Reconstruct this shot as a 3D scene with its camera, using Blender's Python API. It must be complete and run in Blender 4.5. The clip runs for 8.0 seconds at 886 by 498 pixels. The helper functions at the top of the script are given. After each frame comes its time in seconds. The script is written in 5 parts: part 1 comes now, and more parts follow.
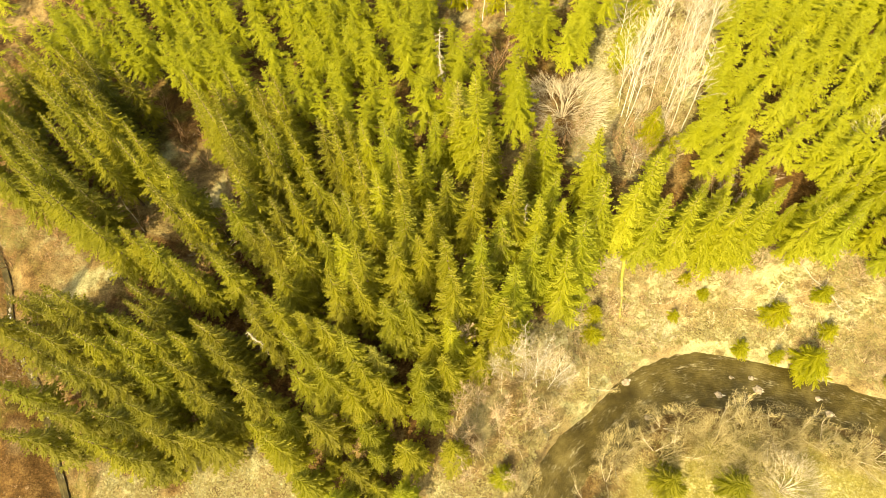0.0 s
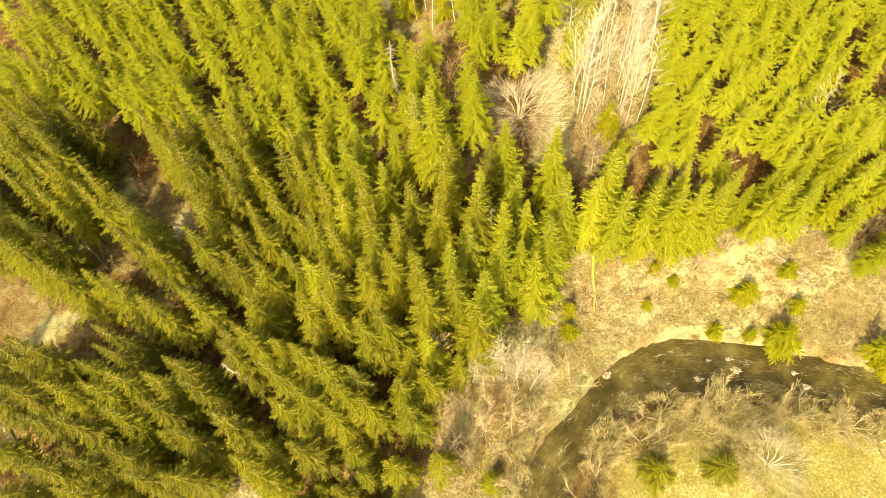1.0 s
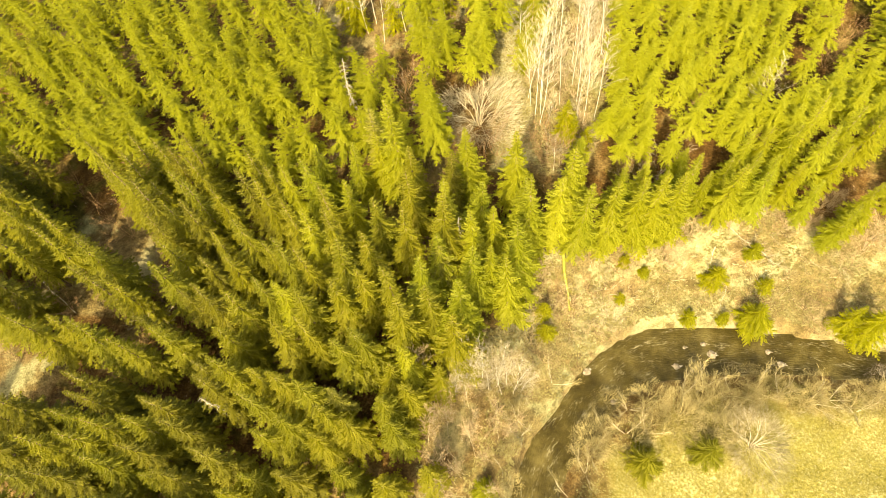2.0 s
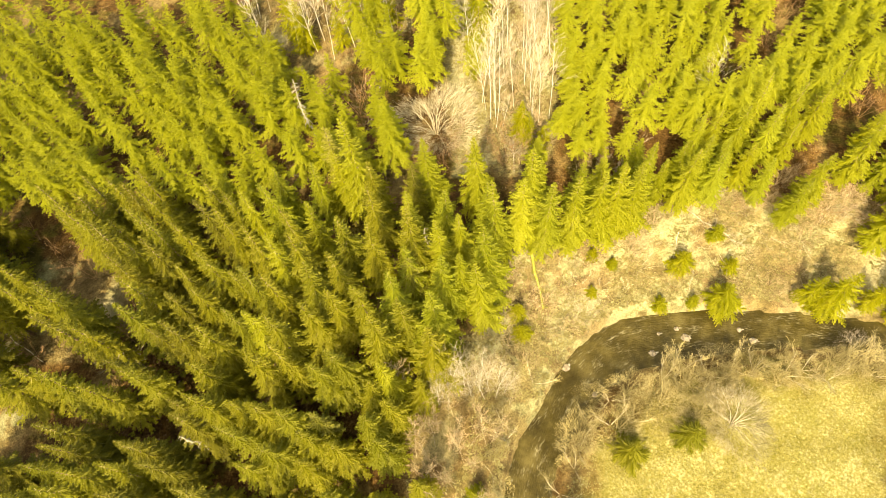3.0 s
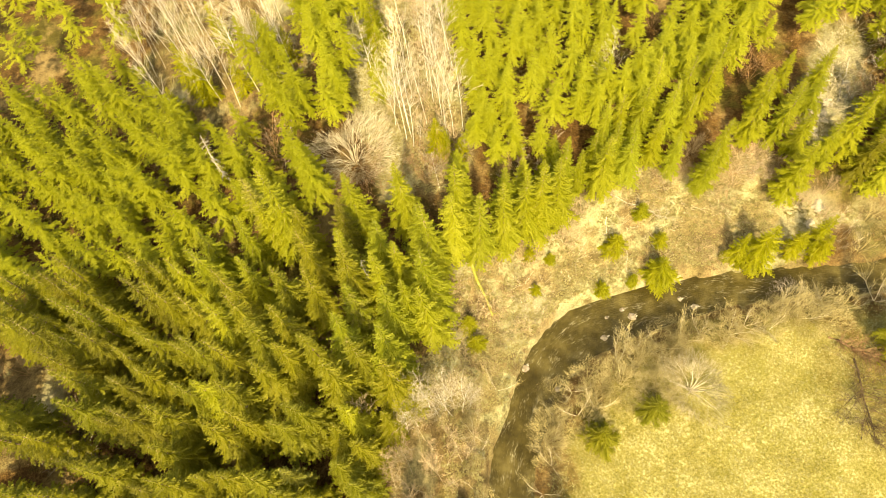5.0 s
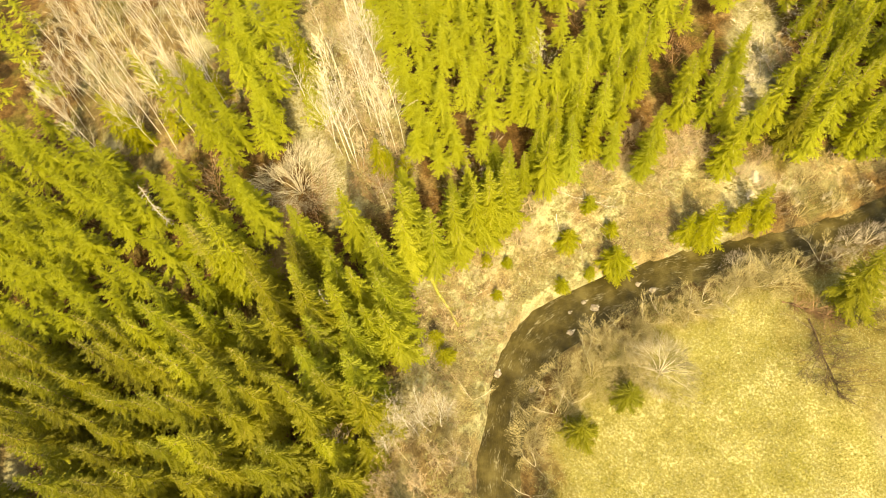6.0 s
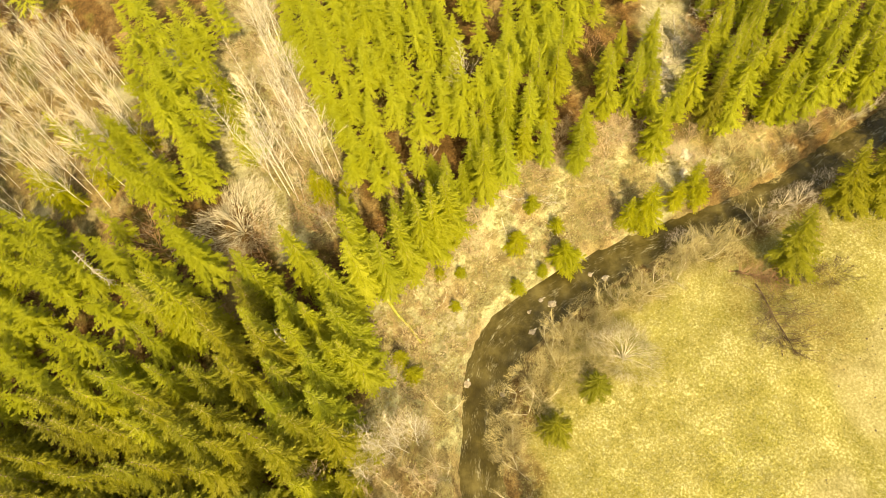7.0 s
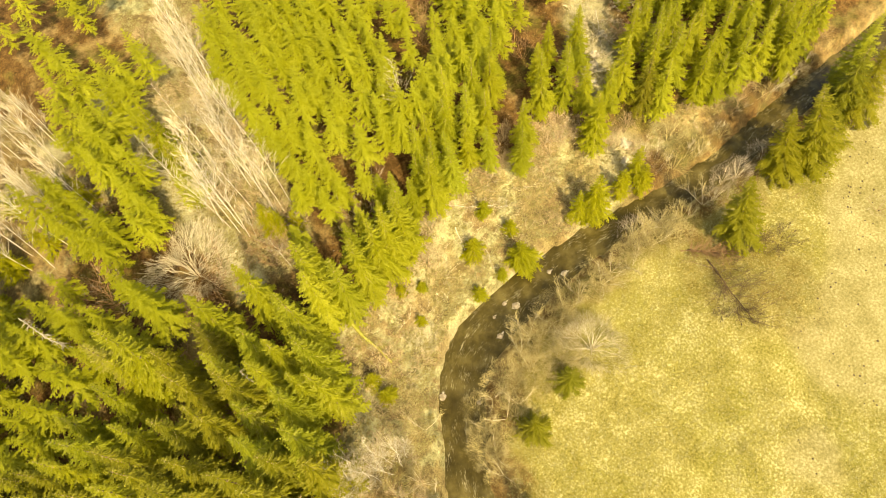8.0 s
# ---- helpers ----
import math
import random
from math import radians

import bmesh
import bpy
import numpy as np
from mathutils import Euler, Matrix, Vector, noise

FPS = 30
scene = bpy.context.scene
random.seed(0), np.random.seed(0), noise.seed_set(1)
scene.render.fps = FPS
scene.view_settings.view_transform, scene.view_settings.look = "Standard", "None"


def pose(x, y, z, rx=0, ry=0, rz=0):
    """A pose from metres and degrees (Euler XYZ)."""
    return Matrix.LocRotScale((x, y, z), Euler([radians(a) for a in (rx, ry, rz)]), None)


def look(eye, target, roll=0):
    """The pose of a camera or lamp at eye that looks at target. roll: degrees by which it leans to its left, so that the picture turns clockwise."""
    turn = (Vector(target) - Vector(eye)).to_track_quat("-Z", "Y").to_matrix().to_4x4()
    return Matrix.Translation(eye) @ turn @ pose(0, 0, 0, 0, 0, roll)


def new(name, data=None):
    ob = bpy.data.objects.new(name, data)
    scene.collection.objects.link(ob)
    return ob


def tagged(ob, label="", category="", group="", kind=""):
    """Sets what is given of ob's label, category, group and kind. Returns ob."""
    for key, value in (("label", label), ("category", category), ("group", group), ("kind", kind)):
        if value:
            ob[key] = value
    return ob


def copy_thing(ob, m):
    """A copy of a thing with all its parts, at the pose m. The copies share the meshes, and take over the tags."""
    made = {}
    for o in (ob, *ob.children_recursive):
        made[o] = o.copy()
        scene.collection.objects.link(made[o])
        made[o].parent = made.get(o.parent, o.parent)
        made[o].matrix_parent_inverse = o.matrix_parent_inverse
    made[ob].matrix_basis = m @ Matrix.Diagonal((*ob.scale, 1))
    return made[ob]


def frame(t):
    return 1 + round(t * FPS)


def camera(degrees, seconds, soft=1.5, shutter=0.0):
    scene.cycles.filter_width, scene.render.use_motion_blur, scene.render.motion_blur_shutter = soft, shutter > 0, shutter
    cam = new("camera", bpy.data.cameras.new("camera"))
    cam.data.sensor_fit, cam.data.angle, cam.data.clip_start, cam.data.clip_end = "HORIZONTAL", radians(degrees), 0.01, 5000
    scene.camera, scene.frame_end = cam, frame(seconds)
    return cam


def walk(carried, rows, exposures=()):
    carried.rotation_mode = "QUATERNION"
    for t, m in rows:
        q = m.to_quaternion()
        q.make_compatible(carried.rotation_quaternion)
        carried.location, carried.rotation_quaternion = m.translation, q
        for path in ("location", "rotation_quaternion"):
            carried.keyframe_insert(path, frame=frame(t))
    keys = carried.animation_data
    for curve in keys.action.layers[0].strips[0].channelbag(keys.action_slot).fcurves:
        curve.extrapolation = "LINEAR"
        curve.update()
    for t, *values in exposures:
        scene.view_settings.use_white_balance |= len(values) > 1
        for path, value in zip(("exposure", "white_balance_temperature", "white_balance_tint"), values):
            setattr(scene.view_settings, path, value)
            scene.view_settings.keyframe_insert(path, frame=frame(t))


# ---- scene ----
cam = camera(69.10, 8.0, soft=0.7)
EXPOSURES = [(0.0, 1.98, 9800, 2), (4.0, 1.89, 9800, 2), (6.0, 1.76, 9900, 2), (8.0, 1.64, 10000, 2)]
PATH = [
    (0.0, pose(-2.87, -1.95, 98.88, 25.942, 3.338, 12.135)),
    (0.5, pose(-2.45, -1.66, 98.92, 26.098, 3.530, 9.332)),
    (1.0, pose(-1.98, -1.18, 99.04, 26.126, 3.774, 6.414)),
    (2.5, pose(-1.27, -0.30, 99.40, 26.398, 3.995, -2.090)),
    (3.0, pose(-0.97, 0.02, 99.57, 26.397, 4.135, -5.245)),
    (3.5, pose(-0.83, 0.08, 99.64, 26.697, 4.136, -8.158)),
    (4.0, pose(-0.63, 0.13, 99.76, 26.794, 4.221, -10.828)),
    (4.5, pose(-0.36, 0.72, 100.14, 26.615, 4.266, -13.696)),
    (6.0, pose(0.87, 1.01, 100.53, 27.086, 4.698, -25.437)),
    (6.5, pose(1.65, 0.98, 100.77, 27.177, 5.004, -30.115)),
    (7.0, pose(2.55, 0.82, 100.93, 27.256, 5.360, -34.563)),
    (7.5, pose(3.03, 0.59, 101.09, 27.401, 5.622, -38.656)),
    (8.0, pose(3.29, 0.73, 101.28, 27.438, 5.694, -42.817)),
]
walk(cam, PATH, EXPOSURES)

# ---- light ----
SUN_AZIMUTH, SUN_HEIGHT = radians(-103), radians(46)
world = bpy.data.worlds.new("sky")
scene.world = world
world.use_nodes = True
sky = world.node_tree.nodes.new("ShaderNodeTexSky")
sky.sky_type, sky.sun_disc = "NISHITA", False
sky.air_density, sky.dust_density, sky.ozone_density = 0.9, 3.0, 0.4
sky.sun_elevation, sky.sun_rotation = SUN_HEIGHT, math.pi / 2 - SUN_AZIMUTH
world.node_tree.links.new(sky.outputs[0], world.node_tree.nodes["Background"].inputs[0])
world.node_tree.nodes["Background"].inputs[1].default_value = 0.15
sun = new("sun", bpy.data.lights.new("sun", "SUN"))
sun.data.energy, sun.data.angle, sun.data.color = 3.4, radians(0.53), (1.0, 0.93, 0.80)
sun_way = Vector((math.cos(SUN_AZIMUTH) * math.cos(SUN_HEIGHT), math.sin(SUN_AZIMUTH) * math.cos(SUN_HEIGHT), math.sin(SUN_HEIGHT)))
sun.matrix_world = look(sun_way * 300, (0, 0, 0))


# ---- materials ----
class Nodes:
    """A small wrapper for building node materials."""

    def __init__(self, name, roughness=0.8, specular=0.3):
        self.mat = bpy.data.materials.new(name)
        self.mat.use_nodes = True
        self.tree = self.mat.node_tree
        self.bsdf = self.tree.nodes["Principled BSDF"]
        self.bsdf.inputs["Roughness"].default_value = roughness
        self.bsdf.inputs["Specular IOR Level"].default_value = specular

    def node(self, kind, **sets):
        n = self.tree.nodes.new(kind)
        for key, value in sets.items():
            if key in n.inputs:
                n.inputs[key].default_value = value
        return n

    def link(self, a, b):
        self.tree.links.new(a, b)

    def noise(self, scale, detail=4.0, where=None, rough=0.6):
        n = self.node("ShaderNodeTexNoise", Scale=scale, Detail=detail, Roughness=rough)
        if where is None:
            g = self.node("ShaderNodeNewGeometry")
            where = g.outputs["Position"]
        self.link(where, n.inputs["Vector"])
        return n.outputs["Fac"]

    def ramp(self, fac, stops):
        r = self.node("ShaderNodeValToRGB")
        els = r.color_ramp.elements
        while len(els) < len(stops):
            els.new(0.5)
        for e, (p, c) in zip(els, stops):
            e.position = p
            e.color = (*c, 1) if len(c) == 3 else c
        self.link(fac, r.inputs[0])
        return r.outputs[0]

    def mix(self, fac, a, b, mode="MIX"):
        m = self.node("ShaderNodeMix")
        m.data_type, m.blend_type = "RGBA", mode
        for value, slot in ((fac, m.inputs[0]), (a, m.inputs[6]), (b, m.inputs[7])):
            if isinstance(value, (int, float)):
                slot.default_value = value
            elif isinstance(value, tuple):
                slot.default_value = (*value, 1)
            else:
                self.link(value, slot)
        return m.outputs[2]

    def math(self, op, a, b=0.0, clamp=False):
        m = self.node("ShaderNodeMath")
        m.operation, m.use_clamp = op, clamp
        for value, slot in ((a, m.inputs[0]), (b, m.inputs[1])):
            if isinstance(value, (int, float)):
                slot.default_value = value
            else:
                self.link(value, slot)
        return m.outputs[0]

    def bump(self, height, strength=0.5, distance=0.05):
        b = self.node("ShaderNodeBump", Strength=strength, Distance=distance)
        self.link(height, b.inputs["Height"])
        self.link(b.outputs[0], self.bsdf.inputs["Normal"])

    def done(self, colour):
        self.link(colour, self.bsdf.inputs["Base Color"])
        return self.mat


def needle_material(name, dark, light, tip):
    """Conifer needles: each spray and each tree a little different."""
    n = Nodes(name, 0.65, 0.25)
    geo = n.node("ShaderNodeNewGeometry")
    info = n.node("ShaderNodeObjectInfo")
    c = n.ramp(geo.outputs["Random Per Island"], [(0.0, dark), (0.55, light), (1.0, tip)])
    tree = n.ramp(info.outputs["Random"], [(0.0, (0.82, 0.86, 0.84)), (0.5, (1.0, 1.0, 1.0)), (1.0, (1.08, 1.05, 1.06))])
    c = n.mix(1.0, c, tree, "MULTIPLY")
    n.bsdf.inputs["Transmission Weight"].default_value = 0.0
    n.bsdf.inputs["Subsurface Weight"].default_value = 0.0
    back = n.node("ShaderNodeBsdfTranslucent")
    n.link(c, back.inputs[0])
    mixer = n.node("ShaderNodeMixShader", Fac=0.5)
    out = n.tree.nodes["Material Output"]
    n.link(n.bsdf.outputs[0], mixer.inputs[1])
    n.link(back.outputs[0], mixer.inputs[2])
    n.link(mixer.outputs[0], out.inputs[0])
    return n.done(c)


def bark_material(name, stops, scale=3.0, rough=0.85):
    """Bark or dead wood: long streaks and stains."""
    n = Nodes(name, rough, 0.2)
    info = n.node("ShaderNodeObjectInfo")
    geo = n.node("ShaderNodeTexCoord")
    f = n.noise(scale, 5.0, geo.outputs["Object"])
    c = n.ramp(f, stops)
    vary = n.ramp(info.outputs["Random"], [(0.0, (0.75, 0.75, 0.75)), (1.0, (1.2, 1.2, 1.2))])
    n.bump(n.noise(scale * 6, 3.0, geo.outputs["Object"]), 0.6, 0.03)
    return n.done(n.mix(1.0, c, vary, "MULTIPLY"))


SPRUCE = needle_material("spruce_needles", (0.188, 0.194, 0.008), (0.216, 0.221, 0.011), (0.248, 0.250, 0.019))
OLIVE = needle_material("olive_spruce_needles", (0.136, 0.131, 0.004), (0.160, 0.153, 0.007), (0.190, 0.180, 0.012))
# greener than SPRUCE and lightened, so the colour carries the eastern hill's full sun
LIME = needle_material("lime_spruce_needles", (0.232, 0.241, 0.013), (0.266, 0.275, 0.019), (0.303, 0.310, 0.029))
YOUNG = needle_material("young_spruce_needles", (0.16, 0.163, 0.004), (0.215, 0.212, 0.006), (0.27, 0.26, 0.012))
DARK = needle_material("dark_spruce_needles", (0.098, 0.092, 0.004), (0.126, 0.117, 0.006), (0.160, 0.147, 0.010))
PINE = needle_material("pine_needles", (0.16, 0.15, 0.016), (0.22, 0.207, 0.028), (0.28, 0.262, 0.05))
NEEDLE_TWIG = bark_material("needle_twigs", [(0.3, (0.23, 0.205, 0.050)), (0.7, (0.34, 0.305, 0.105))])
TRUNK = bark_material("spruce_bark", [(0.3, (0.09, 0.055, 0.03)), (0.7, (0.24, 0.17, 0.10))])
BIRCH = bark_material("birch_bark", [(0.30, (0.22, 0.185, 0.13)), (0.42, (0.46, 0.415, 0.33)), (0.8, (0.64, 0.59, 0.49))], 2.2)
TWIG = bark_material("birch_twigs", [(0.3, (0.25, 0.20, 0.14)), (0.7, (0.38, 0.32, 0.24))])
PALE_TWIG = bark_material("pale_twigs", [(0.3, (0.29, 0.24, 0.145)), (0.7, (0.45, 0.385, 0.255))])
SAPLING = bark_material("sapling_twigs", [(0.3, (0.25, 0.175, 0.095)), (0.7, (0.40, 0.30, 0.175))])
ALDER = bark_material("alder_twigs", [(0.3, (0.215, 0.170, 0.066)), (0.7, (0.390, 0.325, 0.155))])
PALE_LIMB = bark_material("pale_limbs", [(0.3, (0.34, 0.285, 0.175)), (0.7, (0.60, 0.53, 0.38))])
TAN_TWIG = bark_material("tan_twigs", [(0.3, (0.26, 0.185, 0.095)), (0.7, (0.44, 0.335, 0.195))])
DARKWOOD = bark_material("dark_wood", [(0.3, (0.045, 0.028, 0.013)), (0.7, (0.12, 0.08, 0.04))])
BROWN = bark_material("brown_twigs", [(0.3, (0.17, 0.09, 0.04)), (0.7, (0.32, 0.20, 0.10))])
DEAD = bark_material("dead_wood", [(0.3, (0.22, 0.185, 0.125)), (0.7, (0.42, 0.375, 0.28))], 2.0)
MOSS = bark_material("mossy_wood", [(0.3, (0.130, 0.120, 0.022)), (0.6, (0.21, 0.195, 0.04)), (0.8, (0.30, 0.26, 0.10))], 2.0)


def ground_material():
    """Meadow grass, dry bank grass, bare soil and forest litter, blended by the zones of the plan."""
    n = Nodes("ground", 0.95, 0.1)
    zone = n.node("ShaderNodeAttribute")
    zone.attribute_name = "zone"
    split = n.node("ShaderNodeSeparateColor")
    n.link(zone.outputs["Color"], split.inputs[0])
    meadow, forest, soil = split.outputs[0], split.outputs[1], split.outputs[2]
    dry = n.node("ShaderNodeAttribute")
    dry.attribute_name = "dry"
    big, mid, fine = n.noise(0.09, 5.0), n.noise(0.5, 6.0, rough=0.65), n.noise(3.6, 6.0, rough=0.8)
    grain = n.math("ADD", n.math("MULTIPLY", mid, 0.45), n.math("MULTIPLY", fine, 0.55))
    straw = n.ramp(grain, [(0.37, (0.045, 0.031, 0.010)), (0.46, (0.130, 0.098, 0.037)), (0.54, (0.205, 0.162, 0.068)), (0.64, (0.335, 0.285, 0.140))])
    russet = n.ramp(grain, [(0.37, (0.055, 0.032, 0.013)), (0.63, (0.250, 0.172, 0.080))])
    bleach = n.ramp(grain, [(0.37, (0.105, 0.094, 0.036)), (0.60, (0.365, 0.350, 0.180))])
    patch = n.noise(0.16, 5.0, rough=0.7)
    straw = n.mix(n.ramp(big, [(0.44, (0, 0, 0)), (0.58, (0.7, 0.7, 0.7))]), straw, russet)
    straw = n.mix(n.ramp(patch, [(0.50, (0, 0, 0)), (0.58, (0.9, 0.9, 0.9))]), straw, bleach)
    damp = n.ramp(n.noise(0.33, 5.0, rough=0.7), [(0.55, (0, 0, 0)), (0.66, (0.8, 0.8, 0.8))])
    straw = n.mix(damp, straw, (0.085, 0.062, 0.022))
    tuft = n.math("ADD", n.math("MULTIPLY", n.noise(2.6, 6.0, rough=0.75), 0.72), n.math("MULTIPLY", n.noise(0.22, 3.0), 0.28))
    grass = n.ramp(tuft, [(0.38, (0.125, 0.104, 0.020)), (0.46, (0.195, 0.166, 0.042)), (0.53, (0.255, 0.222, 0.070)), (0.61, (0.430, 0.385, 0.180))])
    green = n.ramp(tuft, [(0.38, (0.105, 0.094, 0.010)), (0.52, (0.180, 0.164, 0.024)), (0.64, (0.310, 0.284, 0.088))])
    pale = n.ramp(tuft, [(0.36, (0.145, 0.119, 0.038)), (0.50, (0.242, 0.207, 0.085)), (0.64, (0.365, 0.325, 0.160))])
    grass = n.mix(n.ramp(n.noise(0.075, 6.0, rough=0.7), [(0.46, (0, 0, 0)), (0.66, (0.6, 0.6, 0.6))]), grass, green)
    grass = n.mix(dry.outputs["Fac"], grass, pale)
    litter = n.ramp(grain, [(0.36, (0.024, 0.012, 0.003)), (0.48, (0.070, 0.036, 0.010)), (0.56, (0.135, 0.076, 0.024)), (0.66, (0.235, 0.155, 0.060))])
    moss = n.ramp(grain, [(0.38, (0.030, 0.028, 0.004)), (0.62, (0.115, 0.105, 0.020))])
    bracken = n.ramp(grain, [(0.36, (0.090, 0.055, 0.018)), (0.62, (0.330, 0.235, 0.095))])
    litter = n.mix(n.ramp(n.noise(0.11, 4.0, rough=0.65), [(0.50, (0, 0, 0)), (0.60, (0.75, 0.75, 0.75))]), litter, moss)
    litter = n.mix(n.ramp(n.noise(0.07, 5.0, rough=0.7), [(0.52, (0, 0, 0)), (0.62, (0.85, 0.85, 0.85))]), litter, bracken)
    bare = n.ramp(grain, [(0.35, (0.17, 0.14, 0.065)), (0.62, (0.39, 0.36, 0.21))])
    c = n.mix(meadow, straw, grass)
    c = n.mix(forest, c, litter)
    c = n.mix(soil, c, bare)
    n.bump(n.math("ADD", grain, n.math("MULTIPLY", tuft, 0.8)), 0.9, 0.5)
    return n.done(c)


def water_material():
    """Peat-brown river water: ripples drawn out along the flow, broken white water, painted sky glints."""
    n = Nodes("river_water", 0.2, 0.2)
    flow = n.node("ShaderNodeUVMap")
    scale = n.node("ShaderNodeMapping")
    scale.inputs["Scale"].default_value = (0.7, 2.2, 1.0)
    n.link(flow.outputs[0], scale.inputs[0])
    big = n.noise(0.35, 4.0, scale.outputs[0])
    fine = n.noise(1.7, 5.0, scale.outputs[0], 0.7)
    c = n.ramp(n.noise(0.25, 4.0, flow.outputs[0]), [(0.32, (0.022, 0.016, 0.003)), (0.5, (0.042, 0.032, 0.008)), (0.68, (0.085, 0.067, 0.021))])
    # pale streaks: broken water, and the sky's reflection on ripples put into the colour
    riffle_glint = n.ramp(n.math("MULTIPLY", big, fine), [(0.28, (0, 0, 0)), (0.34, (0.16, 0.16, 0.16)), (0.42, (0.55, 0.55, 0.55))])
    c = n.mix(riffle_glint, c, (0.27, 0.24, 0.145))
    n.link(n.math("ADD", n.math("MULTIPLY", riffle_glint, 0.6), 0.15), n.bsdf.inputs["Roughness"])
    n.bump(fine, 0.9, 0.14)
    return n.done(c)


GROUND, WATER = ground_material(), water_material()


def plain_rock(name, stops, scale):
    n = Nodes(name, 0.85, 0.3)
    f = n.noise(scale, 6.0)
    n.bump(n.noise(scale * 4, 4.0), 0.8, 0.1)
    return n.done(n.ramp(f, stops))


ROCK = plain_rock("river_stone", [(0.3, (0.10, 0.08, 0.05)), (0.7, (0.30, 0.25, 0.18))], 2.0)
FOAM = plain_rock("white_water", [(0.35, (0.14, 0.12, 0.075)), (0.6, (0.46, 0.42, 0.33))], 3.0)
CLIFF = plain_rock("pale_sandstone", [(0.3, (0.20, 0.165, 0.10)), (0.55, (0.34, 0.30, 0.21)), (0.75, (0.46, 0.42, 0.32))], 0.9)
TUSSOCK = needle_material("dry_grass", (0.19, 0.16, 0.055), (0.25, 0.217, 0.085), (0.33, 0.30, 0.145))
MEADOW_TUFT = needle_material("meadow_tuft", (0.17, 0.150, 0.035), (0.24, 0.213, 0.078), (0.33, 0.300, 0.145))


# ---- plan of the land ----
RIVER = [(-1.0, -60.0), (1.0, -22.0), (2.4, -4.0), (4.7, 8.2), (7.4, 14.6), (11.6, 19.8), (15.8, 24.7), (23.0, 29.4), (32.1, 30.4), (42.4, 30.0), (55.0, 28.4),
         (67.7, 25.0), (82.5, 22.4), (97.4, 22.0), (113.6, 20.3), (133.3, 18.5), (165.4, 11.7), (267.7, -3.8)]
HALF_WIDTH = [4.2, 4.2, 3.9, 3.6, 3.5, 3.4, 3.9, 4.3, 4.2, 3.5, 3.0, 2.9, 2.9, 2.9, 2.9, 2.9, 3, 3]
STREAM = [(-150, 66), (-125, 48), (-106.3, 36.5), (-93.5, 25.5), (-88.3, 18.1), (-84.7, 13.7), (-81.1, 10.5), (-77.5, 7.7), (-74.1, 4.0), (-71.7, 0.8), (-68.5, -3.0), (-65.2, -6.6), (-58, -16), (-48, -30), (-30, -62)]


def smooth_line(points, step=1.5):
    """A rounded polyline through the given places."""
    out = []
    p = [np.array(q, float) for q in points]
    p = [2 * p[0] - p[1]] + p + [2 * p[-1] - p[-2]]
    for a, b, c, d in zip(p, p[1:], p[2:], p[3:]):
        k = max(2, int(np.linalg.norm(c - b) / step))
        for i in range(k):
            t = i / k
            out.append(0.5 * (2 * b + (c - a) * t + (2 * a - 5 * b + 4 * c - d) * t * t + (3 * b - a - 3 * c + d) * t ** 3))
    return np.array(out + [p[-2]])


RIVER_LINE = smooth_line([(x, y, w) for (x, y), w in zip(RIVER, HALF_WIDTH)])
STREAM_LINE = smooth_line(STREAM)


def from_line(x, y, line):
    """Signed distance to a line (positive on its left side) and the index of its nearest place."""
    x, y = np.atleast_1d(x), np.atleast_1d(y)
    side, index = np.empty(len(x)), np.empty(len(x), int)
    way = np.gradient(line[:, :2], axis=0)
    for s in range(0, len(x), 4000):
        dx = x[s:s + 4000, None] - line[None, :, 0]
        dy = y[s:s + 4000, None] - line[None, :, 1]
        d = dx * dx + dy * dy
        i = d.argmin(1)
        r = np.arange(len(i))
        index[s:s + 4000] = i
        sign = np.sign(way[i, 0] * dy[r, i] - way[i, 1] * dx[r, i])
        side[s:s + 4000] = np.sqrt(d[r, i]) * np.where(sign == 0, 1, sign)
    return side, index


def ease(a, b, v):
    t = np.clip((v - a) / (b - a), 0, 1)
    return t * t * (3 - 2 * t)


def wave(x, y, scale, seed):
    """Cheap smooth unevenness between -1 and 1."""
    s = 0
    for k in range(4):
        a = seed * 1.7 + k * 2.4
        s = s + np.sin((x * math.cos(a) + y * math.sin(a)) / scale * (1 + 0.37 * k) + seed * 3.1 + k)
    return s / 4


def land(x, y):
    """Height of the ground: the cut of the river, its steep outer bank, the plateau of the forest and the flat meadow."""
    x, y = np.atleast_1d(np.asarray(x, float)), np.atleast_1d(np.asarray(y, float))
    side, i = from_line(x, y, RIVER_LINE)
    d = np.abs(side) - RIVER_LINE[i, 2]
    north = side > 0
    bed = -1.0 - 0.9 * ease(0, -2.5, d)
    rise = ease(-8, 36, y) * ease(-45, 0, x)
    left = 0.2 + 1.3 * ease(0, 1.2, d) + (9.0 * ease(1, 24, d) * rise) + 0.06 * np.clip(d - 22, 0, 150) * rise
    right = -0.6 + 1.0 * ease(0, 3, d) + 0.012 * np.clip(d, 0, 60)
    h = np.where(d < 0, bed, np.where(north, left * ease(-0.4, 0.8, d) - 1.0 * (1 - ease(-0.4, 0.8, d)), right))
    h = h + 0.22 * wave(x, y, 5.0, 1) * ease(0.5, 5, d) + 0.6 * wave(x, y, 19.0, 2) * ease(4, 25, d) * north
    s, _ = from_line(x, y, STREAM_LINE)
    return h - 1.5 * (1 - ease(0.8, 4.5, np.abs(s)))


def land_at(x, y):
    return float(land(x, y)[0])


